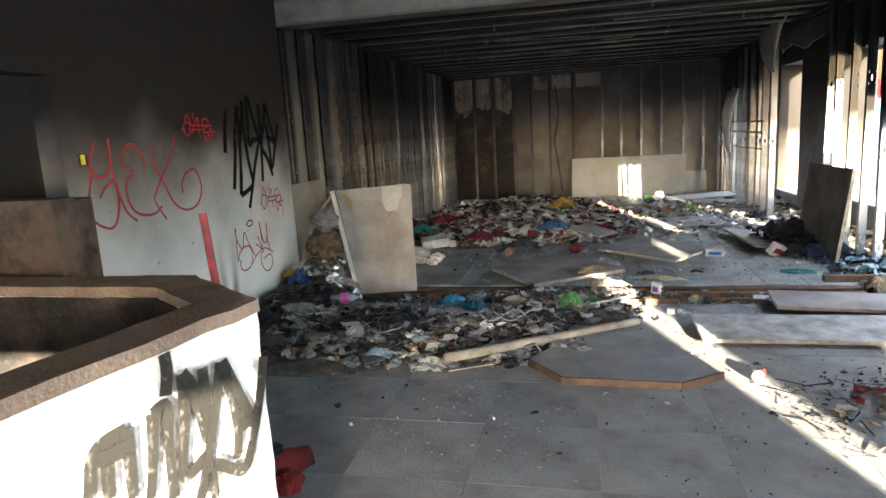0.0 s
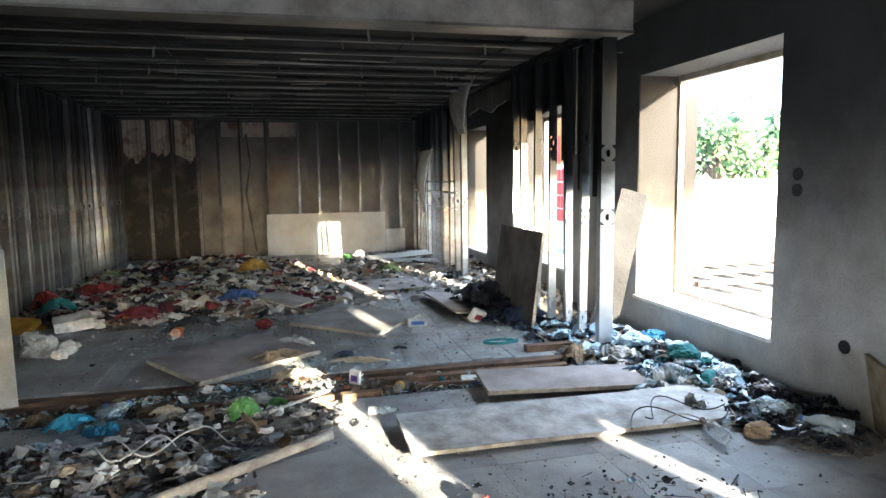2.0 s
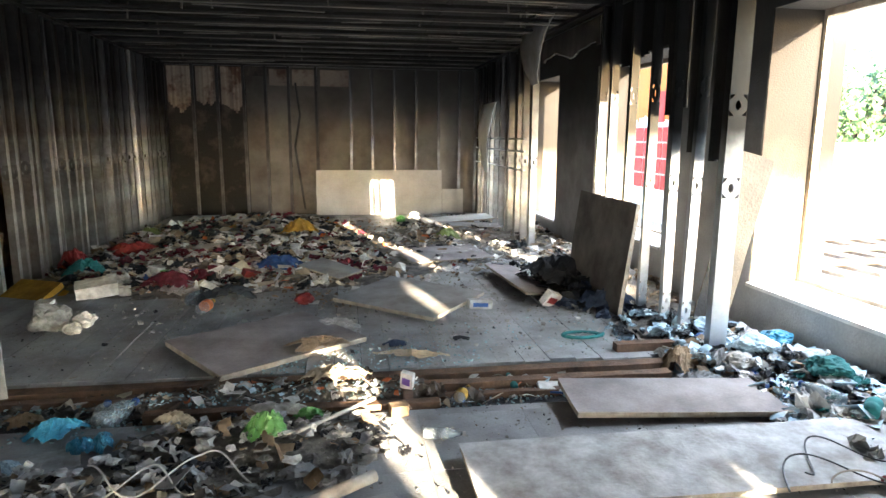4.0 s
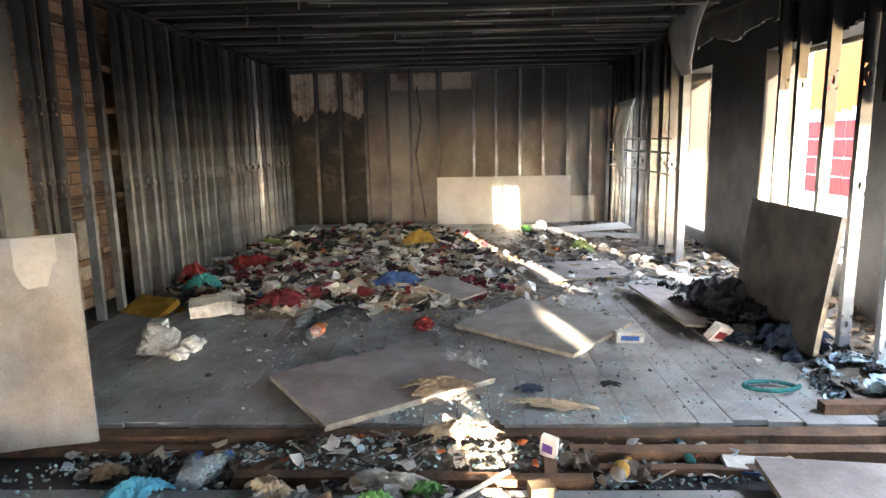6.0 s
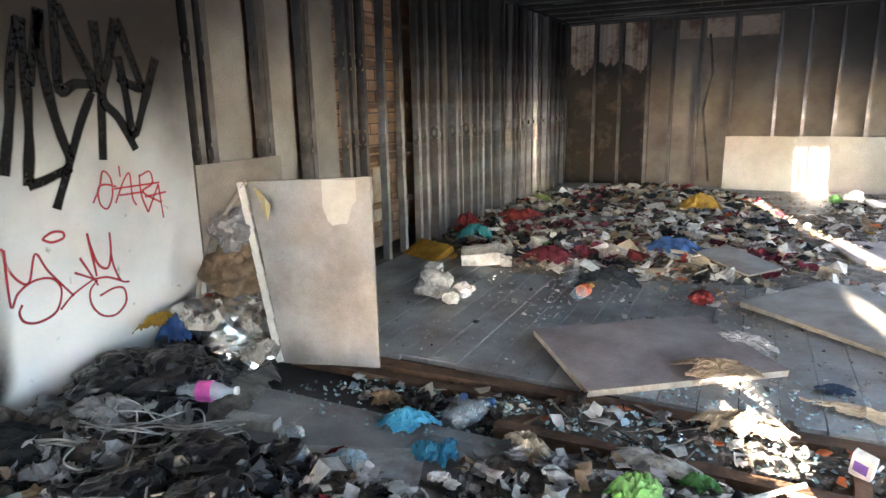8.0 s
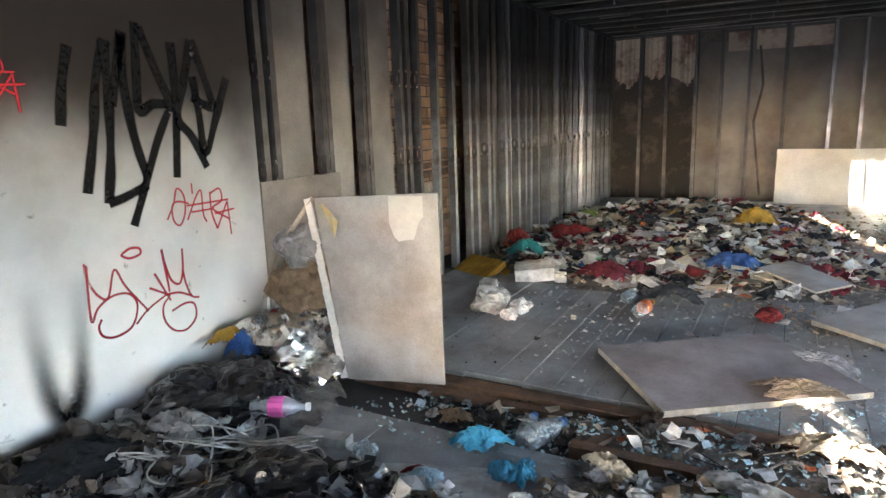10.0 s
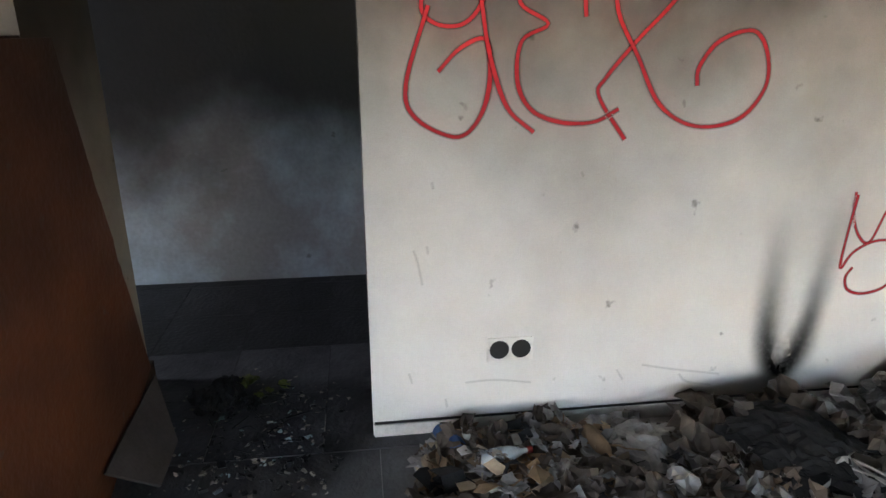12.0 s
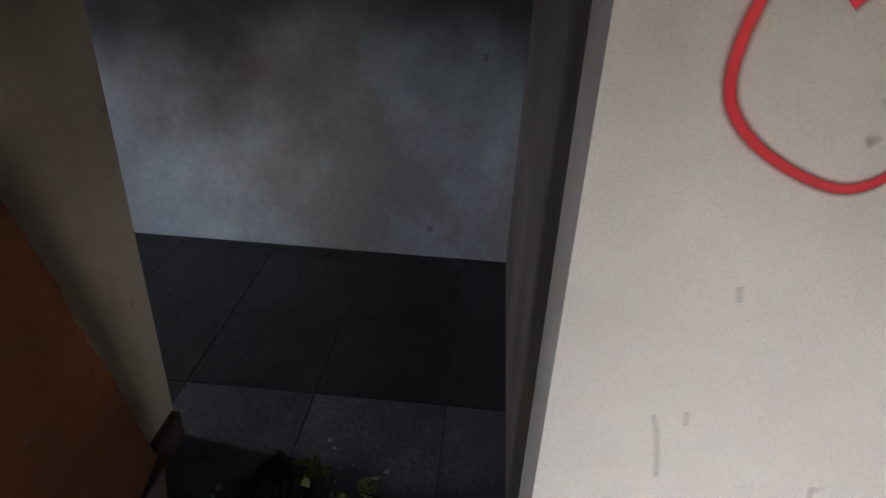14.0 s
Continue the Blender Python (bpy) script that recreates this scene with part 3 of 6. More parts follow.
part("brown_panel", bm, M_BROWN, stub, "rust-brown laminate with a ragged edge")
bm = bmesh.new()
f = bm.faces.new([bm.verts.new(p) for p in ((-3.255, 2.352, 0.16), (-3.02, 2.475, 0.015), (-2.80, 2.475, 0.0), (-2.70, 2.36, 0.14))])
r = bmesh.ops.extrude_face_region(bm, geom=[f])
for v in r["geom"]:
    if isinstance(v, bmesh.types.BMVert):
        v.co += Vector((0, 0.008, 0.006))
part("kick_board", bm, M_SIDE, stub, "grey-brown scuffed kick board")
boxes("jamb_foot", M_CHARW, [(-3.50, -3.02, 2.251, 2.275, 0, 0.1)], stub, "dirty skirting at the jamb")
skirt = tagged(boxes("baseboard_left", M_WHITEC, [(XL + 0.002, XL + 0.012, 3.185, 6.1, 0, 0.055)]), "thin white skirting under the tagged wall", "baseboard", kind="structure")
seam = tagged(boxes("baseboard_gap", M_BLACKP, [(XL + 0.002, XL + 0.006, 3.185, 6.1, 0.055, 0.064)]), "dark gap above the skirting", "trim", kind="structure")

# ---- paint sprayed on the walls ----
def spray_mat(name, col, soft, dense=1.0):
    m = bpy.data.materials.new(name)
    m.use_nodes = True
    N, L = m.node_tree.nodes, m.node_tree.links
    b = N["Principled BSDF"]
    b.inputs["Base Color"].default_value, b.inputs["Roughness"].default_value = (*col, 1), 0.8
    b.inputs["Specular IOR Level"].default_value = 0.08
    uv = N.new("ShaderNodeUVMap")
    sp = N.new("ShaderNodeSeparateXYZ")
    L.new(uv.outputs[0], sp.inputs[0])
    nz, tc = N.new("ShaderNodeTexNoise"), N.new("ShaderNodeTexCoord")
    nz.inputs["Scale"].default_value, nz.inputs["Detail"].default_value = 55, 3
    L.new(tc.outputs["Object"], nz.inputs["Vector"])
    a = N.new("ShaderNodeMapRange")      # density falls off to the stroke's rim
    a.interpolation_type = "SMOOTHSTEP"
    a.inputs[1].default_value, a.inputs[2].default_value, a.inputs[4].default_value = 0.0, soft, dense
    L.new(sp.outputs[1], a.inputs[0])
    q = N.new("ShaderNodeMapRange")
    q.inputs[1].default_value, q.inputs[2].default_value, q.inputs[3].default_value, q.inputs[4].default_value = 0.3, 0.5, 0.88, 1.0
    L.new(nz.outputs["Fac"], q.inputs[0])
    mu = N.new("ShaderNodeMath")
    mu.operation = "MULTIPLY"
    L.new(a.outputs[0], mu.inputs[0])
    L.new(q.outputs[0], mu.inputs[1])
    fade = N.new("ShaderNodeMath")
    fade.operation = "MULTIPLY"
    L.new(mu.outputs[0], fade.inputs[0])
    L.new(sp.outputs[0], fade.inputs[1])
    L.new(fade.outputs[0], b.inputs["Alpha"])
    return m


SP_RED, SP_BLACK = spray_mat("red_spray", (0.38, 0.028, 0.036), 0.8, 0.92), spray_mat("black_spray", (0.006, 0.006, 0.006), 0.42)
SP_SOOT = spray_mat("soot_smear", (0.008, 0.008, 0.008), 1.0, 1.0)
SP_GREY = spray_mat("grey_spray", (0.022, 0.021, 0.018), 0.25, 1.0)


def smooth_line(pts, n=6):
    if len(pts) < 3:
        n = 2
    P = [Vector((*p, 0)) for p in pts]
    P = [2 * P[0] - P[1]] + P + [2 * P[-1] - P[-2]]
    out = []
    for a, b, c, d in zip(P, P[1:], P[2:], P[3:]):
        for k in range(n):
            t = k / n
            out.append(0.5 * ((2 * b) + (c - a) * t + (2 * a - 5 * b + 4 * c - d) * t * t + (3 * b - a - 3 * c + d) * t ** 3))
    return out + [P[-2]]


def tag_paint(name, strokes, width, material, place, label, lift=0.003, fades=False):
    """Strokes of paint on a wall. place(a, b, lift) puts a point of the wall's plane into the world."""
    ob = thing(name, label, "graffiti")
    for si, s in enumerate(strokes):
        bm = bmesh.new()
        uv = bm.loops.layers.uv.new()
        line = smooth_line(s)
        prev = None
        for i, p in enumerate(line):
            d = (line[min(i + 1, len(line) - 1)] - line[max(i - 1, 0)])
            d = d.normalized() if d.length > 1e-6 else Vector((1, 0, 0))
            nrm = Vector((-d.y, d.x, 0)) * width * (0.9 + 0.25 * noise.noise(p * 6)) / 2
            k = i / (len(line) - 1)
            fd = 1.0 if not fades else min(1.0, max(0.0, 1.15 - abs(2 * k - 1) * 1.15))
            lf = lift + 0.0004 * si
            row = [bm.verts.new(place(q.x, q.y, lf)) for q in (p + nrm, p, p - nrm)]
            if prev:
                for a in (0, 1):
                    f = bm.faces.new((prev[0][a], prev[0][a + 1], row[a + 1], row[a]))
                    for lp, (u, v) in zip(f.loops, ((prev[1], a), (prev[1], 1 - a), (fd, 1 - a), (fd, a))):
                        lp[uv].uv = (u, float(v))
            prev = (row, fd)
        part("stroke", bm, material, ob)
    return ob


def on_left(a, b, lift):
    return (XL + lift, a, b)


RED_A = [[(3.46, 1.70), (3.39, 1.55), (3.43, 1.49), (3.52, 1.49), (3.58, 1.57), (3.58, 1.72)], [(3.41, 1.54), (3.34, 1.31), (3.37, 1.21), (3.49, 1.15), (3.56, 1.19), (3.6, 1.3), (3.59, 1.44), (3.51, 1.42), (3.44, 1.35)], [(3.57, 1.56), (3.6, 1.4), (3.66, 1.24), (3.75, 1.16)]]
RED_A2 = [[(3.9, 1.51), (3.88, 1.61), (3.8, 1.68), (3.72, 1.65), (3.69, 1.55), (3.78, 1.49), (3.7, 1.44), (3.69, 1.32), (3.74, 1.23), (3.84, 1.19), (3.95, 1.19), (4.03, 1.23)]]
RED_B = [[(4.28, 1.73), (4.19, 1.57), (4.08, 1.45), (3.98, 1.33), (3.96, 1.27), (4.06, 1.13)], [(3.99, 1.67), (4.0, 1.53), (4.08, 1.39), (4.17, 1.24), (4.3, 1.17), (4.45, 1.19), (4.53, 1.29), (4.52, 1.4), (4.46, 1.47), (4.35, 1.44), (4.29, 1.36), (4.29, 1.3)]]
BLACK = [[(5.0, 1.88), (4.95, 1.7), (4.92, 1.52)], [(5.19, 1.92), (5.12, 1.74), (5.07, 1.48), (5.0, 1.2)], [(5.18, 1.92), (5.17, 1.64), (5.14, 1.35), (5.1, 1.14)], [(5.1, 1.14), (5.19, 1.16), (5.33, 1.21)], [(5.18, 1.61), (5.25, 1.85), (5.28, 1.96), (5.26, 1.75), (5.28, 1.48), (5.33, 1.24)], [(5.5, 1.58), (5.41, 1.42), (5.31, 1.2), (5.22, 1.01)], [(5.36, 2.02), (5.34, 1.8), (5.33, 1.59), (5.41, 1.62), (5.5, 1.62)], [(5.38, 2.0), (5.44, 1.82), (5.51, 1.65), (5.51, 1.58)], [(5.56, 1.94), (5.56, 1.74), (5.54, 1.48), (5.51, 1.23)], [(5.69, 1.96), (5.62, 1.74), (5.56, 1.55), (5.64, 1.44), (5.72, 1.27)], [(5.69, 1.96), (5.75, 1.8), (5.8, 1.62), (5.74, 1.62), (5.66, 1.66)], [(5.68, 1.77), (5.7, 1.56), (5.72, 1.35), (5.82, 1.55), (5.92, 1.77)]]
RED_D = [[(5.42, 1.01), (5.47, 1.09), (5.5, 1.17), (5.54, 1.13), (5.54, 1.04), (5.5, 0.97), (5.46, 1.0), (5.46, 1.08), (5.5, 1.1), (5.57, 1.08)], [(5.6, 1.19), (5.6, 1.13)], [(5.55, 0.99), (5.62, 1.11), (5.66, 1.14), (5.66, 1.01), (5.68, 0.96)], [(5.58, 1.03), (5.74, 1.03)], [(5.72, 1.13), (5.72, 1.01), (5.75, 0.91)], [(5.72, 1.12), (5.79, 1.14), (5.8, 1.07), (5.73, 1.03), (5.85, 0.95)], [(5.84, 1.06), (5.75, 0.91)], [(5.84, 1.06), (5.85, 0.86)], [(5.74, 1.0), (5.89, 1.01)], [(5.55, 1.07), (5.85, 1.07)]]
RED_C = [[(4.35 + (a - 5.42) * 0.94, 1.58 + (b - 0.86) * 0.80) for a, b in s] for s in RED_D]
RED_E = [[(4.93, 0.87), (4.94, 0.78), (4.98, 0.7), (5.03, 0.68), (5.08, 0.81), (5.13, 0.71), (5.24, 0.55)], [(4.94, 0.86), (4.93, 0.71), (4.93, 0.58), (4.97, 0.64), (5.05, 0.68), (5.14, 0.67), (5.18, 0.6), (5.14, 0.5), (5.05, 0.47), (4.98, 0.49), (4.96, 0.54), (4.98, 0.58)], [(5.16, 0.5), (5.24, 0.56), (5.36, 0.61)], [(5.26, 0.67), (5.38, 0.6)], [(5.3, 0.74), (5.38, 0.57)], [(5.13, 0.88), (5.18, 0.9), (5.23, 0.89), (5.23, 0.86), (5.17, 0.85), (5.13, 0.87), (5.13, 0.88)]]
RED_F = [[(5.36, 0.86), (5.37, 0.78), (5.4, 0.68), (5.45, 0.65), (5.48, 0.72), (5.49, 0.84)], [(5.48, 0.72), (5.49, 0.64), (5.52, 0.56), (5.57, 0.54)], [(5.36, 0.86), (5.38, 0.62)], [(5.36, 0.61), (5.44, 0.6), (5.52, 0.56)], [(5.38, 0.51), (5.47, 0.53), (5.53, 0.51), (5.53, 0.43), (5.46, 0.38), (5.38, 0.4), (5.33, 0.47), (5.33, 0.55), (5.38, 0.6)]]
for tag in (RED_A, RED_A2, RED_B):      # the large tag hangs a little lower
    for s in tag:
        s[:] = [(a - 0.02, b - 0.055) for a, b in s]
for s, w in ((RED_A, 0.030), (RED_A2, 0.029), (RED_B, 0.030), (RED_C, 0.024), (RED_D, 0.018), (RED_E, 0.022), (RED_F, 0.022)):
    tag_paint("graffiti_tag", s, w, SP_RED, on_left, "loose red spray-paint tag on the white wall")
tag_paint("graffiti_tag", BLACK, 0.07, SP_BLACK, on_left, "tall black spray-paint tag on the white wall")
tag_paint("soot_smear", [[(4.66, 0.86), (4.67, 0.50), (4.69, 0.28), (4.76, 0.15), (4.83, 0.28), (4.86, 0.50), (4.88, 0.86)]], 0.19, SP_SOOT, on_left, "black U-shaped soot smear above the floor", fades=True)


SCUFFS = [[(3.336, 0.72), (3.35, 0.675), (3.365, 0.593)], [(3.381, 0.733), (3.385, 0.705)], [(3.399, 0.951), (3.404, 0.927)], [(3.446, 0.142), (3.452, 0.106)], [(3.517, 0.204), (3.629, 0.207), (3.765, 0.186)], [(4.092, 0.216), (4.12, 0.169)], [(4.189, 0.229), (4.294, 0.205), (4.51, 0.165)], [(3.314, 0.259), (3.324, 0.216)], [(3.899, 0.972), (3.907, 0.956)], [(4.341, 0.179), (4.381, 0.142), (4.48, 0.12)]]
tag_paint("wall_scuff", SCUFFS, 0.018, spray_mat("scuff_grey", (0.10, 0.09, 0.08), 1.0, 0.22), on_left, "faint grey scuffs and grime on the white wall")


def on_counter(a, b, lift):
    d = Vector((0.42, 2.33)).normalized()
    n = Vector((d.y, -d.x))
    p = Vector((-1.0, 1.73)) - d * a + n * lift
    return (p.x, p.y, b)


TAG = [[(0.386, 1.061), (0.386, 1.007), (0.4, 0.951)], [(0.644, 0.806), (0.615, 0.905), (0.526, 0.918)], [(0.582, 0.909), (0.597, 0.778)], [(0.526, 0.918), (0.535, 0.742)], [(0.619, 0.886), (0.58, 0.879), (0.512, 0.874)], [(0.449, 0.927), (0.463, 0.826), (0.489, 0.714)], [(0.453, 0.921), (0.405, 0.922), (0.413, 0.817), (0.419, 0.673)], [(0.342, 0.99), (0.351, 0.867), (0.379, 0.735), (0.353, 0.712), (0.286, 0.736)], [(0.342, 0.99), (0.314, 0.94), (0.294, 0.841), (0.284, 0.769)], [(0.27, 0.979), (0.275, 0.865), (0.279, 0.749), (0.337, 0.624)], [(0.202, 0.971), (0.24, 0.85), (0.279, 0.749)], [(0.202, 0.971), (0.174, 0.857), (0.164, 0.745), (0.182, 0.664)], [(0.195, 0.968), (0.149, 0.864), (0.104, 0.754)], [(0.018, 0.922), (0.056, 0.807), (0.119, 0.668), (0.165, 0.619), (0.27, 0.696)], [(0.163, 0.754), (0.092, 0.749)], [(0.337, 0.624), (0.29, 0.686), (0.283, 0.592)]]
tag_paint("graffiti_tag", TAG, 0.05, SP_GREY, on_counter, "grey flaking spray tag on the counter front", lift=0.016)

# sockets and a switch on the tagged wall
sock = thing("wall_socket", "pair of empty round socket holes in a plaster plate", "socket", pose(XL, 3.68, 0.33))
boxes("plate", M_WHITEC, [(0.001, 0.006, -0.085, 0.085, -0.045, 0.045)], sock)
for dy in (-0.04, 0.04):
    bm = bmesh.new()
    tube(bm, [(0.004, dy, 0), (0.0085, dy, 0)], 0.036, 16)
    part("socket_hole", bm, M_BLACKP, sock, "black empty socket box")
sw = thing("light_switch", "broken light switch box with yellow remains", "switch", pose(XL, 3.33, 1.54))
boxes("box", M_BLACKP, [(0.001, 0.008, -0.03, 0.03, -0.035, 0.035)], sw)
boxes("insert", mat("yellow_plastic", (0.75, 0.6, 0.05), (0.6, 0.45, 0.03), 0.5), [(0.008, 0.014, -0.028, 0.005, -0.03, 0.03)], sw, "yellow plastic insert")
for y, z in ((4.95, 1.55), (4.95, 1.44), (4.5, 0.45)):
    bm = bmesh.new()
    tube(bm, [(XR - 0.005, y, z), (XR + 0.001, y, z)], 0.045, 12)
    tagged(part("socket_hole", bm, M_BLACKP), "round empty socket hole in the grey wall", "socket hole", "socket holes")

# window frames
for i, (a, b, z0, z1) in enumerate((W1, W3, W2)):
    w = tagged(new("window_%d" % (i + 1)), "glassless window hole in a thick wall", "window", kind="structure")
    boxes("sill", M_WHITEC, [(XR - 0.03, XR + WT, a, b, z0, z0 + 0.03)], w, "dusty white sill")
    boxes("reveal", M_REVEAL, [(XR + 0.004, XR + WT - 0.03, b - 0.012, b, z0 + 0.03, z1), (XR + 0.004, XR + (0.14 if i == 0 else WT - 0.03), a, a + 0.012, z0 + 0.03, z1)], w, "ochre plaster reveal")
    boxes("window_frame", M_PALE, [(XR + WT - 0.09, XR + WT - 0.03, b - 0.05, b - 0.012, z0 + 0.03, z1), (XR + WT - 0.09, XR + WT - 0.03, a + 0.03, b - 0.05, z1 - 0.05, z1), (XR + WT - 0.09, XR + WT - 0.03, a + 0.03, b - 0.05, z0 + 0.03, z0 + 0.06)], w, "bare window frame")

# ---- boards lying and leaning ----
def board(name, label, m, sx, sy, th, face, category="board", corner=0.0, group=""):
    """A panel with a softened, slightly warped face and a raw edge."""
    ob = thing(name, label, category, m, group)
    bm = bmesh.new()
    nx, ny = 10, 6
    V = [[None] * (ny + 1) for _ in range(nx + 1)]
    for i in range(nx + 1):
        for j in range(ny + 1):
            x, y = sx * (i / nx - 0.5), sy * (j / ny - 0.5)
            e = min(i, nx - i, j, ny - j) == 0
            jit = 0.006 if e else 0
            V[i][j] = bm.verts.new((x + jit * noise.noise((x * 9, y * 9, sx)), y + jit * noise.noise((x * 8, y * 8, 5 + sx)), th / 2 + 0.004 * noise.noise((x * 2, y * 2, sy))))
    if corner:
        for i, j in ((0, 0), (nx, 0), (nx, ny)):
            V[i][j].co.x *= 1 - corner * random.random()
    for i in range(nx):
        for j in range(ny):
            bm.faces.new((V[i][j], V[i + 1][j], V[i + 1][j + 1], V[i][j + 1]))
    part("face", bm, face, ob, smooth=True)
    bm = bmesh.new()
    box(bm, -sx / 2 + 0.004, sx / 2 - 0.004, -sy / 2 + 0.004, sy / 2 - 0.004, -th / 2, th / 2 - 0.005)
    part("core", bm, M_CORE, ob, "raw chipped edge")
    return ob


board("fallen_board", "pinkish-grey fallen board with a raw chipped edge", pose(2.12, 5.53, 0.055, 1.5, 1.0, -5), 1.22, 0.46, 0.035, M_PANEL)
board("fallen_board", "long pale scuffed board lying on the floor", pose(1.92, 4.84, 0.045, 2, 0, 0), 2.24, 0.55, 0.03, M_PANEL2)
board("fallen_door", "brown-grey door panel lying flat on planks", pose(-0.31, 6.93, 0.035, 1.2, 0, 36), 1.16, 0.88, 0.04, M_PANEL, "door panel")
board("fallen_board", "dusty buff board lying across rubbish", pose(0.86, 8.06, 0.05, 2, 1, -40), 1.10, 0.92, 0.035, M_LEAN)
board("fallen_board", "dusty buff board lying across rubbish", pose(0.80, 8.12, 0.022, 0, 0, -37), 1.0, 0.85, 0.018, M_LEAN)
board("fallen_board", "narrow dark board propped on rubbish", pose(2.05, 8.58, 0.07, 0, 6, 4), 0.34, 1.38, 0.025, M_PANEL)
board("fallen_board", "small buff board offcut on the rubbish", pose(0.10, 9.1, 0.12, 4, 6, -45), 0.62, 0.36, 0.02, M_LEAN)
board("fallen_board", "grey board lying near the rear wall", pose(1.5, 10.2, 0.05, 2, 0, 12), 1.1, 0.8, 0.02, M_PANEL)
board("fallen_board", "pale board stacked near the rear wall", pose(2.2, 13.2, 0.10, 3, -3, 6), 1.25, 0.5, 0.025, M_REARP)
board("fallen_board", "pale board stacked near the rear wall", pose(2.3, 12.7, 0.06, 1, 2, -4), 1.1, 0.45, 0.025, M_LEAN)
board("fallen_board", "grey plasterboard sheet lying under rubbish", pose(-1.35, 4.85, 0.012, 0, 0, 20), 1.0, 0.9, 0.02, M_PANEL2)
board("propped_board", "pale grey panel propped against rear studs", pose(0.95, YR - 0.16, 0.43, 84, 0, 0), 2.45, 0.87, 0.03, M_REARP, "panel")
board("propped_board", "small pale offcut propped against rear studs", pose(2.40, YR - 0.14, 0.25, 82, 0, 0), 0.42, 0.48, 0.02, M_REARP, "panel")
board("leaning_board", "soot-grey panel leaning on the bright studs", pose(2.66, 7.95, 0.50, 83, 0, -91), 1.35, 0.98, 0.04, M_DARKP, "panel")
# charred material keeps this sunlit face dark, painting the shadow it stands in
board("leaning_board", "slanting board behind the steel post, near black for its shade", pose(3.30, 6.85, 0.70, 88, 15, 2), 0.30, 1.45, 0.02, M_CEIL)
board("leaning_board", "brown chipboard leaning at the grey wall", pose(3.42, 4.0, 0.24, 80, 0, 60), 0.62, 0.48, 0.025, M_LEAN)

# the big leaning board by the wall's end: wide at the top, narrow at the foot
lean = thing("leaning_board", "dusty beige board leaning beside the tagged wall", "board")
bm = bmesh.new()
top = [(-2.46, 6.02, 1.07), (-1.715, 6.16, 1.105)]
foot = [(-2.27, 5.99, 0.0), (-1.705, 6.15, 0.0)]
n = 10
rows = []
for i in range(n + 1):
    k = i / n
    a, b = Vector(foot[0]).lerp(Vector(top[0]), k), Vector(foot[1]).lerp(Vector(top[1]), k)
    rows.append([bm.verts.new(a.lerp(b, j / 6) + Vector((0, 0.012 * noise.noise((k * 3, j * 0.5, 2)), 0.01 * noise.noise((j, k, 4)) if i in (0, n) else 0))) for j in range(7)])
for p, q in zip(rows, rows[1:]):
    for j in range(6):
        bm.faces.new((p[j], p[j + 1], q[j + 1], q[j]))
ext = bmesh.ops.extrude_face_region(bm, geom=bm.faces[:])
for v in ext["geom"]:
    if isinstance(v, bmesh.types.BMVert):
        v.co += Vector((-0.01, 0.028, 0))
part("face", bm, M_LEAN, lean)
bm = bmesh.new()
for k in range(8):
    p, q = k / 8, (k + 1) / 8
    xa = -2.485 + 0.20 * q
    box(bm, -0.021, 0.021, -0.006, 0.006, 0, 1.09 / 8, m=pose(xa, 5.992 - 0.02 * p + 0.004 * noise.noise((k * 2.3, 0, 0)), 1.06 * (1 - q) + 0.01, 0, -10.5, 12))
part("edge_strip", bm, M_REARP, lean, "torn pale edge strip")
bm = bmesh.new()
cols = []
for i in range(9):
    x = -2.0 + 0.2 * i / 8
    low = 0.98 - 0.19 * math.sin(3.14 * min(1, i / 8 + 0.08)) - 0.05 * abs(noise.noise((i * 0.9, 2, 0)))
    yy = 6.02 + 0.14 * (x + 2.46) / 0.745 - 0.006
    cols.append((bm.verts.new((x, yy, 1.088)), bm.verts.new((x, yy - 0.001, low))))
for (a, b), (c, d) in zip(cols, cols[1:]):
    bm.faces.new((a, b, d, c))
part("plaster_run", bm, mat("dried_plaster", (0.44, 0.42, 0.385), (0.36, 0.335, 0.30), 0.8, scale=5), lean, "pale run of dried plaster")
bm = bmesh.new()
q = [bm.verts.new(p) for p in ((-2.40, 6.0, 1.05), (-2.30, 5.97, 1.0), (-2.27, 5.95, 0.86), (-2.33, 6.0, 0.93), (-2.27, 5.985, 0.95))]
bm.faces.new((q[0], q[3], q[2], q[1]))
bm.faces.new((q[1], q[2], q[4]))
part("peeled_flap", bm, M_FLAP, lean, "peeled yellow paper flap")
bm = bmesh.new()
tube(bm, [(-2.45, 6.0, 1.08), (-2.68, 5.96, 0.8), (-2.83, 5.93, 0.45), (-2.86, 5.9, 0.15)], 0.014, 6)
tagged(part("bent_pipe", bm, M_PALE), "thin pale bent pipe leaning by the board", "pipe")

# many-sided sheet near the entrance
sheet = thing("floor_sheet", "flat dusty sheet with a brown timber edge", "board")
bm = bmesh.new()
f = bm.faces.new([bm.verts.new((x, y, 0.004)) for x, y in ((-0.38, 4.1), (-0.15, 3.80), (0.54, 3.77), (0.80, 3.95), (0.45, 4.78), (-0.1, 4.6))])
r = bmesh.ops.extrude_face_region(bm, geom=[f])
for v in r["geom"]:
    if isinstance(v, bmesh.types.BMVert):
        v.co.z = 0.045
part("face", bm, M_FLOOR, sheet)
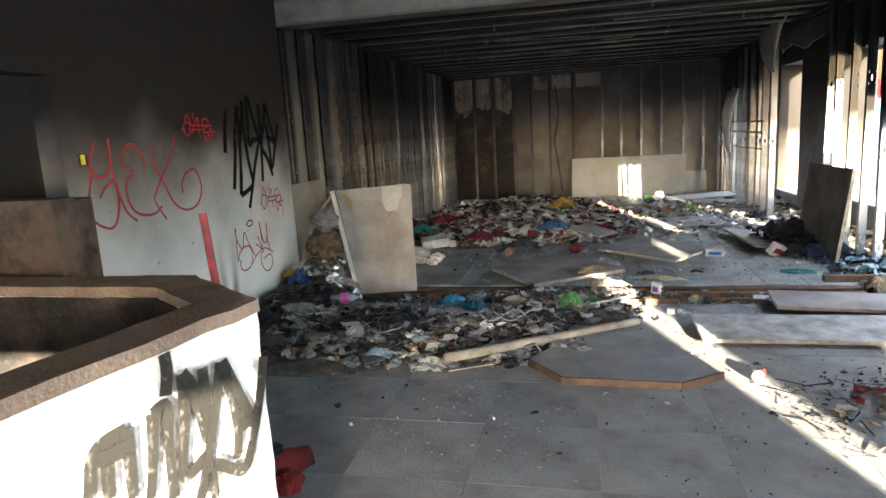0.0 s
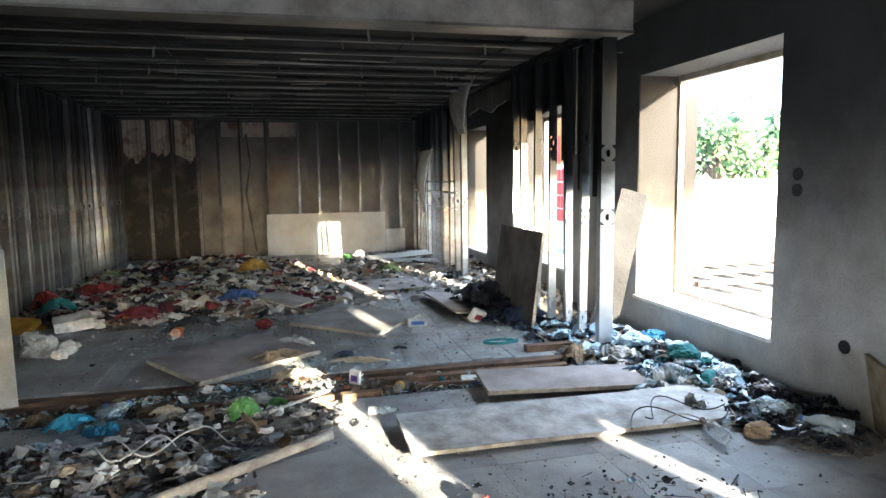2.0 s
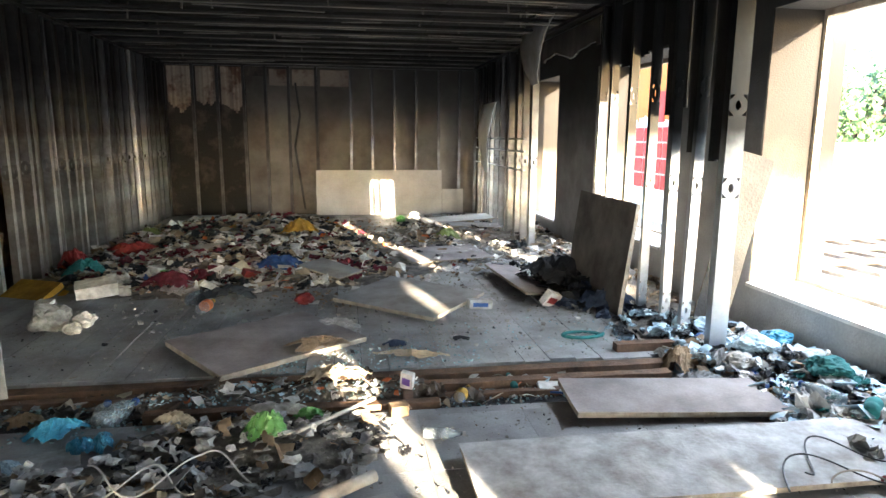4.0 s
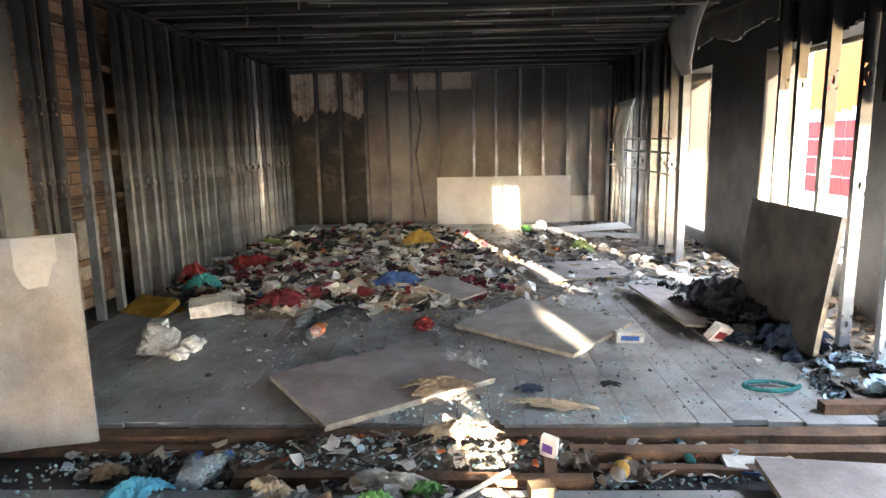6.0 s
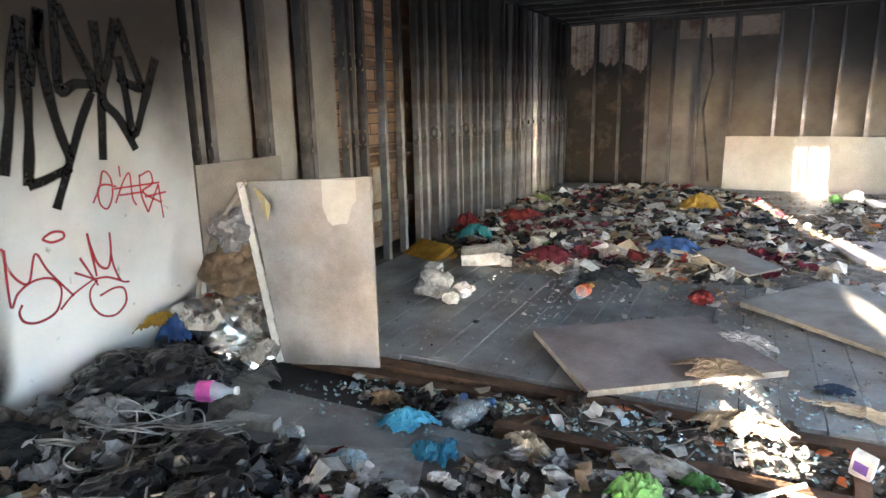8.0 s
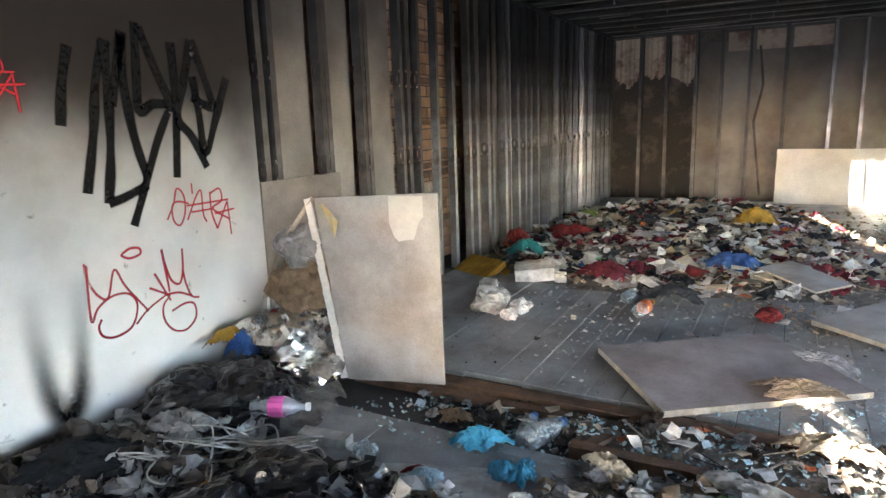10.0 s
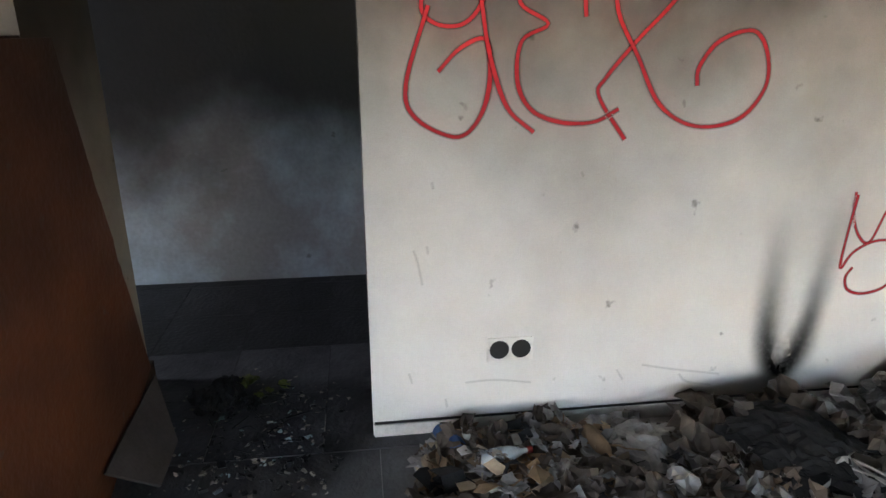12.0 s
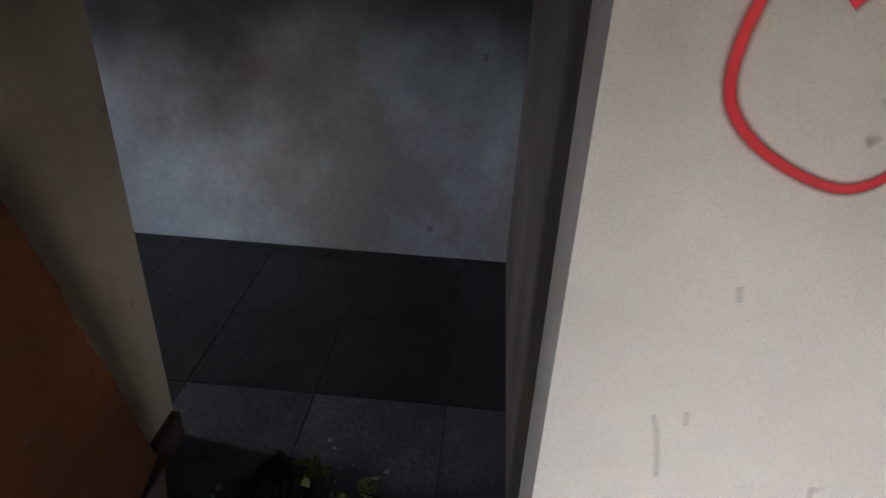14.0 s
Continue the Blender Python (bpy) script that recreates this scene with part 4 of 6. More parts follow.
for (x0, y0), (x1, y1) in (((-0.38, 4.09), (-0.15, 3.785)), ((-0.15, 3.785), (0.54, 3.755)), ((0.545, 3.755), (0.81, 3.945))):
    L = math.hypot(x1 - x0, y1 - y0)
    boxes("edge_strip", M_TIMBER, [(0, L, -0.014, 0.0, 0.004, 0.05)], sheet, "brown splintered edging", m=pose(x0, y0, 0, 0, 0, math.degrees(math.atan2(y1 - y0, x1 - x0))))
bm = bmesh.new()
tube(bm, [Vector((-0.95, 4.0, 0.07)).lerp(Vector((0.38, 4.84, 0.09)), k / 12) + Vector((0, 0, 0.012 * noise.noise((k, 0, 0)))) for k in range(13)], 0.036, 8, 0.028)
tagged(part("timber_pole", bm, M_PALE, smooth=True), "dusty round timber pole lying on rubbish", "pole")
bm = bmesh.new()
tube(bm, [(-1.36, 2.2, 0.0), (-1.46, 2.2, 1.32)], 0.016, 10)
tagged(part("red_pipe", bm, [mat("worn_red_plastic", (0.33, 0.03, 0.035), (0.05, 0.02, 0.02), 0.5, scale=7)]), "worn red and black plastic pipe standing behind the counter", "pipe")

# hanging torn pieces on the right
def hanging(name, label, x, y, z1, z0, w, material, curl):
    bm = bmesh.new()
    rows = []
    for i in range(9):
        k = i / 8
        z = z1 + (z0 - z1) * k
        ww = w * (1 - 0.75 * k ** 1.5)
        rows.append([bm.verts.new((x + curl * math.sin(k * 3) + 0.03 * noise.noise((j, k * 4, z1)), y + ww * (j / 4 - 0.5) + 0.1 * k * w, z)) for j in range(5)])
    for p, q in zip(rows, rows[1:]):
        for j in range(4):
            bm.faces.new((p[j], p[j + 1], q[j + 1], q[j]))
    ext = bmesh.ops.extrude_face_region(bm, geom=bm.faces[:])
    for v in ext["geom"]:
        if isinstance(v, bmesh.types.BMVert):
            v.co.x += 0.012
    tagged(part(name, bm, material, smooth=True), label, "torn board")


hanging("hanging_board", "torn buff plasterboard hanging from the ceiling edge", 2.74, 10.35, 3.04, 2.2, 1.25, M_LEAN, -0.10)
hanging("hanging_sheet", "curled white sheet hanging off the studs", 2.80, 13.4, 2.1, 0.9, 1.0, M_WHITEC, -0.1)

# ---- outdoors ----
bm = bmesh.new()
q = [bm.verts.new(p) for p in ((-2500, -2500, -0.3), (2500, -2500, -0.3), (2500, 2500, -0.3), (-2500, 2500, -0.3))]
bm.faces.new(q)
tagged(part("ground", bm, M_ASPH), "pale dusty open ground", "ground", kind="structure")
mural = thing("mural_wall", "sunlit white yard wall sprayed orange and red", "wall", kind="structure")
boxes("render", M_EXTW, [(7.0, 7.2, 12.5, 23.0, -0.3, 4.6)], mural)
bm = bmesh.new()
for i in range(60):
    y = 13.4 + 0.08 * i
    box(bm, 6.985, 6.99, y, y + 0.08, 1.95 + 0.35 * noise.noise((y * 1.3, 3, 0)) + 0.12 * noise.noise((y * 9, 1, 0)), 4.55)
part("orange_paint", bm, M_ORANGE, mural, "orange sprayed upper band")
M_REDM = mat("red_mural_paint", (0.42, 0.012, 0.012), (0.36, 0.02, 0.015), 0.7)
for i in range(7):
    for j in range(4):
        y, z = 14.3 + 0.42 * i + 0.03 * (j % 2), 0.42 + 0.34 * j
        boxes("red_block", M_REDM, [(6.975, 6.98, y, y + 0.38, z, z + 0.31)], mural)
for y, z0, z1 in ((15.1, 1.85, 2.5), (16.5, 1.9, 2.6), (17.3, 1.85, 2.3)):
    boxes("red_block", M_REDM, [(6.975, 6.98, y, y + 0.4, z0, z1)], mural)
fence = tagged(boxes("yard_wall", M_EXTW, [(9, 60, 17.2, 17.4, -0.3, 1.42)]), "low white wall across the yard", "wall", kind="structure")


def tree(x, y, h, seed):
    rnd = random.Random(seed)
    t = thing("tree", "leafy green tree beyond the yard wall", "tree", pose(x, y, -0.3), "yard trees")
    bm = bmesh.new()
    tube(bm, [(0, 0, 0), (0.1, 0, h * 0.3), (0.0, 0.1, h * 0.6)], 0.22, 8, 0.1)
    tips = []
    for k in range(9):
        a, z = rnd.uniform(0, 6.28), h * rnd.uniform(0.25, 0.55)
        tip = Vector((math.cos(a) * h * 0.28, math.sin(a) * h * 0.28, z + h * rnd.uniform(0.12, 0.4)))
        tube(bm, [(0.05, 0, z), tip * 0.6 + Vector((0, 0, z * 0.4)), tip], 0.08, 5, 0.02)
        tips.append(tip)
    part("trunk", bm, M_BARK, t)
    bm = bmesh.new()
    for k in range(1500):
        c = rnd.choice(tips) + Vector([rnd.gauss(0, h * 0.085) for _ in range(3)])
        s = rnd.uniform(0.07, 0.17)
        a = Vector([rnd.gauss(0, 1) for _ in range(3)]).normalized()
        b = a.orthogonal().normalized() * s
        a = a * s * 0.6
        bm.faces.new([bm.verts.new(c + o) for o in (b, a, -b, -a)])
    part("crown", bm, M_LEAF, t)


rail = thing("track_fence", "low rusty steel track rails on sleepers in the yard", "rails")
for k in range(3):
    boxes("rail", M_TIMBER, [(6.6, 13.5, -0.05, 0.05, 0.05, 0.13)], rail, m=pose(0, 9.6 + 0.95 * k, -0.3, 0, 0, 5))
for k in range(12):
    boxes("sleeper", M_PALE, [(0, 0.22, -0.3, 2.4, 0.0, 0.05)], rail, m=pose(6.8 + 0.55 * k, 9.9 + 0.03 * k, -0.3, 0, 0, 5))
tree(13.6, 19.2, 4.4, 1)
tree(15.6, 19.6, 4.1, 2)
tree(18.2, 20.2, 4.8, 3)


# ---- rubbish ----
def flat(name, col, rough=0.75, **k):
    return mat(name, col, tuple(c * 0.55 for c in col), rough, scale=9, bump=0.2, fine=45, vary=0.35, **k)


M_PAPER = mat("dirty_white_paper", (0.62, 0.59, 0.54), (0.30, 0.265, 0.225), 0.75, scale=9, bump=0.2, fine=45, vary=0.45)
M_GREYR = flat("grey_rags", (0.30, 0.29, 0.28), 0.9)
M_BLACKR = flat("black_plastic", (0.010, 0.010, 0.012), 0.3, spec=0.4)
M_BRCARD = flat("brown_cardboard", (0.26, 0.18, 0.11), 0.9)
M_REDR = flat("red_scraps", (0.19, 0.017, 0.015), 0.8)
M_MAROON = flat("maroon_cloth", (0.14, 0.018, 0.03), 0.95)
M_BLUER = flat("blue_scraps", (0.03, 0.085, 0.24), 0.6)
M_TEAL = flat("teal_cloth", (0.025, 0.15, 0.145), 0.85)
M_CYAN = flat("turquoise_plastic", (0.03, 0.20, 0.32), 0.4)
M_YEL = flat("yellow_scraps", (0.36, 0.20, 0.025), 0.8)
M_GREEN = flat("green_plastic_bag", (0.10, 0.26, 0.06), 0.4)
M_OLIVE = flat("olive_bag", (0.14, 0.17, 0.04), 0.5)
M_PALEBL = flat("pale_blue_plastic", (0.42, 0.56, 0.64), 0.3, spec=0.5)
M_CLEAR = flat("clear_plastic", (0.62, 0.68, 0.70), 0.15, spec=0.6, alpha=0.45)
M_FOIL = flat("silver_foil", (0.72, 0.71, 0.69), 0.2, metal=0.9)
M_ORR = flat("orange_scraps", (0.60, 0.16, 0.05), 0.7)
M_PINK = flat("pink_label", (0.70, 0.12, 0.42), 0.5)
M_DENIM = flat("dark_denim", (0.035, 0.05, 0.085), 0.95)
M_DARK = flat("dark_cloth", (0.020, 0.021, 0.023), 0.95)
M_TAN = flat("tan_paper", (0.42, 0.34, 0.24), 0.85)
M_GLASSB = flat("glass_crumbs", (0.40, 0.55, 0.56), 0.15, spec=0.8)
M_RUBBLE = flat("plaster_crumbs", (0.34, 0.31, 0.27), 0.9)
M_MOUND = mat("trodden_rubbish", (0.22, 0.195, 0.165), (0.075, 0.065, 0.055), 0.9, scale=9, bump=0.8, fine=60)

M_GREYF = flat("grey_bag_film", (0.20, 0.19, 0.185), 0.3, spec=0.6)

MOUNDS = []      # (x, y, rx, ry, height)
for m in ((-1.3, 9.9, 1.9, 1.5, 0.12), (-1.2, 12.3, 1.8, 2.4, 0.14), (0.2, 10.6, 1.4, 2.0, 0.06), (1.9, 11.6, 1.1, 1.9, 0.05), (-2.55, 5.35, 0.5, 0.7, 0.11), (-2.0, 4.35, 0.85, 0.6, 0.09),
          (-0.9, 4.75, 0.95, 0.55, 0.09), (-2.65, 3.75, 0.42, 0.45, 0.07), (3.15, 5.7, 0.5, 0.9, 0.10), (2.95, 6.75, 0.55, 0.8, 0.10), (3.25, 4.45, 0.38, 0.5, 0.08), (3.2, 8.9, 0.42, 1.6, 0.10),
          (2.6, 8.4, 0.4, 0.75, 0.14), (3.2, 12.2, 0.4, 2.0, 0.14), (-0.2, 5.35, 0.7, 0.35, 0.07), (-0.1, 6.0, 0.9, 0.18, 0.035), (-2.6, 4.6, 0.4, 0.5, 0.12)):
    MOUNDS.append(m)


def ground_z(x, y):
    """The height of the rubbish over the floor."""
    z = -0.05 if 5.70 < y < 6.34 else 0.0
    for cx, cy, rx, ry, h in MOUNDS:
        d = ((x - cx) / rx) ** 2 + ((y - cy) / ry) ** 2
        if d < 1:
            z = max(z, h * (1 - d) ** 0.8 * (0.75 + 0.5 * noise.noise((x * 3, y * 3, 0))))
    return z


def heap(cx, cy, rx, ry, h):
    bm = bmesh.new()
    n = 26
    V = {}
    for i in range(n + 1):
        for j in range(n + 1):
            x, y = cx + rx * (2 * i / n - 1), cy + ry * (2 * j / n - 1)
            if ((x - cx) / rx) ** 2 + ((y - cy) / ry) ** 2 < 1.08 and -2.96 < x < 3.58:
                V[i, j] = bm.verts.new((x, y, max(ground_z(x, y), -0.05) - 0.006 + 0.02 * noise.noise((x * 16, y * 16, 2))))
    for (i, j) in list(V):
        q = [V.get(k) for k in ((i, j), (i + 1, j), (i + 1, j + 1), (i, j + 1))]
        if all(q):
            bm.faces.new(q)
    tagged(part("rubbish_heap", bm, M_MOUND, smooth=True), "low heap of trodden brown rubbish and dust", "rubbish", kind="stuff")


for m in MOUNDS:
    heap(*m)


def chip(V, F, c, s, rnd, thick, curl):
    """A bent scrap: two hinged quads with thickness, as plain vertices and faces."""
    q = Euler((rnd.gauss(0, 0.35), rnd.gauss(0, 0.35), rnd.uniform(0, 6.28))).to_matrix()
    w, l = s * rnd.uniform(0.4, 1), s
    b = len(V)
    k = rnd.uniform(-curl, curl) * s
    P = [(-l, -w, 0), (0, -w * rnd.uniform(0.6, 1.1), k), (l * rnd.uniform(0.5, 1), -w * 0.8, -k * 0.4), (l, w * rnd.uniform(0.3, 1), 0), (0, w, k), (-l * rnd.uniform(0.5, 1), w * 0.8, -k * 0.3)]
    for dz in (0, thick):
        for p in P:
            V.append(tuple(c + q @ Vector((p[0], p[1], p[2] + dz))))
    F += [(b + 6, b + 7, b + 10, b + 11), (b + 7, b + 8, b + 9, b + 10), (b + 5, b + 4, b + 1, b), (b + 4, b + 3, b + 2, b + 1)]
    for i in range(6):
        j = (i + 1) % 6
        F.append((b + i, b + j, b + 6 + j, b + 6 + i))


ICO = bmesh.new()
bmesh.ops.create_icosphere(ICO, subdivisions=2, radius=1)
ICO_V = [v.co.copy() for v in ICO.verts]
ICO_F = [tuple(v.index for v in f.verts) for f in ICO.faces]
ICO.free()


def lump(V, F, c, s, rnd):
    """A crumpled ball of paper, bag or cloth."""
    b = len(V)
    q = Euler((rnd.uniform(0, 6), rnd.uniform(0, 6), rnd.uniform(0, 6))).to_matrix()
    o = Vector((rnd.uniform(0, 99), rnd.uniform(0, 99), 0))
    sx, sy, sz = rnd.uniform(0.6, 1.2), rnd.uniform(0.5, 1), rnd.uniform(0.3, 0.6)
    for v in ICO_V:
        r = 0.75 + 0.75 * noise.noise(v * 1.9 + o) + 0.3 * noise.noise(v * 5 + o)
        p = q @ (v * r)
        V.append((c.x + s * sx * p.x, c.y + s * sy * p.y, c.z + s * sz * (p.z + 0.5)))
    F += [tuple(i + b for i in f) for f in ICO_F]


def crumple(V, F, c, s, rnd):
    """A crumpled sheet of paper, film or cloth."""
    b, n = len(V), 6
    q = Euler((rnd.gauss(0, 0.3), rnd.gauss(0, 0.3), rnd.uniform(0, 6.28))).to_matrix()
    o = Vector((rnd.uniform(0, 99), rnd.uniform(0, 99), rnd.uniform(0, 99)))
    w, h = s * rnd.uniform(0.5, 1.1), s * rnd.uniform(0.25, 0.6)
    for i in range(n + 1):
        for j in range(n + 1):
            u, v = 2 * i / n - 1, 2 * j / n - 1
            p = Vector((u, v, 0))
            k = 1 - 0.35 * abs(noise.noise(p * 1.1 + o)) - 0.18 * max(abs(u), abs(v)) * (abs(u * v) > 0.4)
            z = h * (0.9 - 2.2 * abs(noise.noise(p * 1.3 + o)) + 0.9 * abs(noise.noise(p * 3.1 - o)))
            e = q @ Vector((u * s * k + 0.25 * s * noise.noise(p * 2 - o), v * w * k + 0.25 * s * noise.noise(p * 2 + o), z))
            V.append((c.x + e.x, c.y + e.y, max(c.z + e.z, c.z - 0.03 + 0.003)))
    for i in range(n):
        for j in range(n):
            a = b + i * (n + 1) + j
            F += [(a, a + n + 1, a + n + 2), (a, a + n + 2, a + 1)]


def stick(V, F, c, s, rnd):
    """A thin splinter or strip."""
    b = len(V)
    q = Euler((0, rnd.gauss(0, 0.12), rnd.uniform(0, 6.28))).to_matrix()
    w, t = s * rnd.uniform(0.03, 0.09), s * rnd.uniform(0.02, 0.05)
    for x, y, z in ((-s, -w, 0), (s, -w * 0.5, 0), (s * 0.9, w * 0.6, 0), (-s * 0.9, w, 0)):
        for dz in (0, t):
            V.append(tuple(c + q @ Vector((x, y, z + dz))))
    F += [(b + 1, b + 3, b + 5, b + 7), (b, b + 6, b + 4, b + 2), (b, b + 2, b + 3, b + 1), (b + 2, b + 4, b + 5, b + 3), (b + 4, b + 6, b + 7, b + 5), (b + 6, b, b + 1, b + 7)]


def litter(name, label, material, spots, seed, smooth=False):
    """spots: rows of (kind, count, cx, cy, rx, ry, least size, largest size)."""
    rnd = random.Random(seed)
    V, F = [], []
    for kind, n, cx, cy, rx, ry, s0, s1 in spots:
        for _ in range(n):
            a, d = rnd.uniform(0, 6.2832), math.sqrt(rnd.random())
            x, y = cx + rx * d * math.cos(a), cy + ry * d * math.sin(a)
            if not ((-2.94 < x or 2.4 < y < 3.1) and x < 3.56 and y < 14.8):
                continue
            s = s0 * (s1 / s0) ** rnd.random()
            c = Vector((x, y, ground_z(x, y) + (0.004 if kind == "chip" else 0) + rnd.uniform(0, 0.02) * (s1 > 0.02)))
            if kind == "chip":
                c.z += s * 0.15
                chip(V, F, c, s, rnd, 0.0015 + 0.02 * s, 0.5)
            elif kind == "crumb":
                chip(V, F, c, s, rnd, s * 0.7, 0.2)
            elif kind == "sheet":
                crumple(V, F, c, s, rnd)
            elif kind == "stick":
                stick(V, F, c, s, rnd)
            elif rnd.random() < 0.6:
                crumple(V, F, c, s * 0.9, rnd)
            else:
                lump(V, F, c, s, rnd)
    me = bpy.data.meshes.new(name)
    me.from_pydata(V, [], F)
    me.materials.append(material)
    return tagged(new(name, me), label, "rubbish", kind="stuff")


FARL = (-1.2, 11.4, 1.8, 2.9)
MAINH = (-1.1, 9.9, 1.9, 1.4)
FRONTL = (-1.35, 4.52, 1.4, 0.60)
WIN = (3.05, 5.7, 0.55, 1.3)
MID = (0.5, 10.8, 1.6, 3.0)
FARR = (2.2, 11.8, 1.3, 2.6)
DOORH = (-2.65, 3.8, 0.4, 0.5)
GAP = (0.0, 6.02, 1.9, 0.30)
FM = (-0.15, 5.3, 0.75, 0.4)
RST = (3.15, 9.4, 0.4, 2.5)
ALLF = (0.2, 7.3, 2.8, 1.6)
NEAR = (0.6, 4.2, 2.6, 1.6)
litter("paper_litter", "dirty white paper and plastic scraps over the floor", M_PAPER,
       [("lump", 70, *FARL, 0.03, 0.09), ("chip", 480, *FARL, 0.03, 0.13), ("chip", 420, *MAINH, 0.025, 0.11), ("lump", 40, *MAINH, 0.03, 0.07), ("lump", 80, *FRONTL, 0.02, 0.055), ("sheet", 60, *FRONTL, 0.025, 0.06), ("chip", 90, *FRONTL, 0.015, 0.05), ("chip", 260, *MID, 0.02, 0.09), ("chip", 140, *FARR, 0.02, 0.09), ("lump", 30, *WIN, 0.03, 0.07), ("chip", 60, *WIN, 0.02, 0.07), ("chip", 40, *GAP, 0.015, 0.06), ("chip", 40, *ALLF, 0.01, 0.03), ("lump", 40, *FM, 0.02, 0.06), ("chip", 40, *FM, 0.02, 0.06), ("chip", 14, *DOORH, 0.02, 0.04), ("chip", 30, *NEAR, 0.008, 0.02)], 1)
litter("tan_litter", "tan paper and card scraps over the floor", M_TAN,
       [("chip", 320, *FARL, 0.03, 0.13), ("chip", 320, *MAINH, 0.03, 0.11), ("chip", 30, *FRONTL, 0.02, 0.06), ("lump", 30, *FARR, 0.03, 0.08), ("lump", 60, *RST, 0.03, 0.09), ("chip", 60, *DOORH, 0.02, 0.05), ("chip", 30, *GAP, 0.02, 0.06), ("chip", 60, *MID, 0.02, 0.1)], 2)
litter("card_litter", "crushed brown cardboard scraps", M_BRCARD,
       [("chip", 140, *FARL, 0.03, 0.12), ("chip", 40, *FRONTL, 0.02, 0.06), ("lump", 40, *FRONTL, 0.03, 0.07), ("chip", 60, *WIN, 0.02, 0.08), ("chip", 150, *DOORH, 0.02, 0.06), ("chip", 70, *FARR, 0.02, 0.1), ("lump", 50, *RST, 0.03, 0.09), ("chip", 30, *FM, 0.02, 0.06), ("chip", 30, 1.75, 3.6, 0.5, 0.45, 0.012, 0.035), ("lump", 8, 1.7, 3.4, 0.3, 0.35, 0.02, 0.05)], 3)
litter("grey_rag_litter", "dusty grey rags and plastic", M_GREYR,
       [("lump", 150, *FRONTL, 0.03, 0.08), ("lump", 80, *FARL, 0.04, 0.12), ("lump", 40, -2.5, 4.5, 0.4, 0.5, 0.05, 0.13), ("lump", 60, *DOORH, 0.03, 0.08), ("chip", 50, *DOORH, 0.02, 0.05), ("lump", 60, *WIN, 0.03, 0.08), ("chip", 90, *FRONTL, 0.03, 0.10), ("lump", 40, *FARR, 0.04, 0.1), ("lump", 60, *FM, 0.03, 0.08), ("lump", 30, *GAP, 0.03, 0.07)], 4)
litter("black_plastic_litter", "torn black plastic bag scraps", M_BLACKR,
       [("lump", 34, -1.7, 4.75, 0.55, 0.4, 0.05, 0.12), ("lump", 30, *FARL, 0.04, 0.12), ("lump", 40, 2.5, 8.3, 0.4, 0.6, 0.06, 0.14), ("lump", 24, 3.2, 4.5, 0.35, 0.5, 0.05, 0.10), ("lump", 30, *FM, 0.03, 0.07), ("lump", 34, *FRONTL, 0.03, 0.08), ("chip", 25, 1.8, 3.6, 0.6, 0.5, 0.008, 0.03), ("chip", 50, *NEAR, 0.008, 0.025), ("chip", 40, *ALLF, 0.008, 0.03)], 5)
litter("red_litter", "red wrappers and scraps among rubbish", M_REDR, [("chip", 100, *FARL, 0.03, 0.11), ("chip", 90, *MAINH, 0.03, 0.10), ("lump", 22, *MAINH, 0.04, 0.09), ("chip", 10, *FRONTL, 0.02, 0.04), ("chip", 6, *WIN, 0.02, 0.05), ("chip", 10, *FARR, 0.02, 0.06), ("chip", 9, 1.55, 3.75, 0.2, 0.15, 0.03, 0.06)], 6)
litter("orange_litter", "orange wrappers among rubbish", M_ORR, [("chip", 40, *FARL, 0.03, 0.08), ("lump", 12, *MAINH, 0.04, 0.08), ("lump", 10, *MID, 0.04, 0.09), ("chip", 10, *GAP, 0.02, 0.04)], 7)
litter("maroon_litter", "maroon cloth scraps among rubbish", M_MAROON, [("lump", 30, *MAINH, 0.05, 0.13), ("lump", 22, *FARL, 0.05, 0.14)], 8)
litter("blue_litter", "blue plastic scraps among rubbish", M_BLUER, [("chip", 30, *MAINH, 0.03, 0.08), ("lump", 8, *FARL, 0.04, 0.08), ("lump", 26, *WIN, 0.03, 0.07), ("chip", 16, *FRONTL, 0.01, 0.03), ("chip", 12, 1.7, 3.5, 0.5, 0.5, 0.006, 0.015)], 9)
litter("pale_plastic_litter", "pale blue plastic wrappers under the window", M_PALEBL, [("lump", 60, *WIN, 0.03, 0.10), ("chip", 90, *WIN, 0.03, 0.09), ("lump", 24, 2.75, 6.7, 0.4, 0.6, 0.04, 0.09), ("chip", 30, *GAP, 0.015, 0.05), ("lump", 8, *FARL, 0.04, 0.08)], 10)
litter("clear_plastic_litter", "clear crumpled plastic scraps", M_CLEAR, [("lump", 26, *WIN, 0.04, 0.10), ("lump", 14, *FRONTL, 0.03, 0.07), ("lump", 10, *MAINH, 0.03, 0.07), ("lump", 10, 3.2, 4.5, 0.35, 0.4, 0.05, 0.09)], 11)
litter("dark_cloth_litter", "dark cloth scraps among rubbish", M_DARK, [("lump", 60, *FARL, 0.05, 0.14), ("lump", 30, *MAINH, 0.05, 0.12), ("lump", 50, 2.5, 8.5, 0.45, 0.8, 0.07, 0.16), ("lump", 24, *FARR, 0.05, 0.1), ("lump", 20, -2.65, 5.3, 0.3, 0.35, 0.05, 0.1), ("chip", 70, *DOORH, 0.02, 0.06), ("lump", 20, -2.6, 4.5, 0.35, 0.4, 0.04, 0.1)], 12)
litter("denim_litter", "dark blue cloth scraps by the studs", M_DENIM, [("lump", 22, 2.55, 7.6, 0.35, 0.4, 0.06, 0.13), ("lump", 10, *MAINH, 0.05, 0.1)], 13)
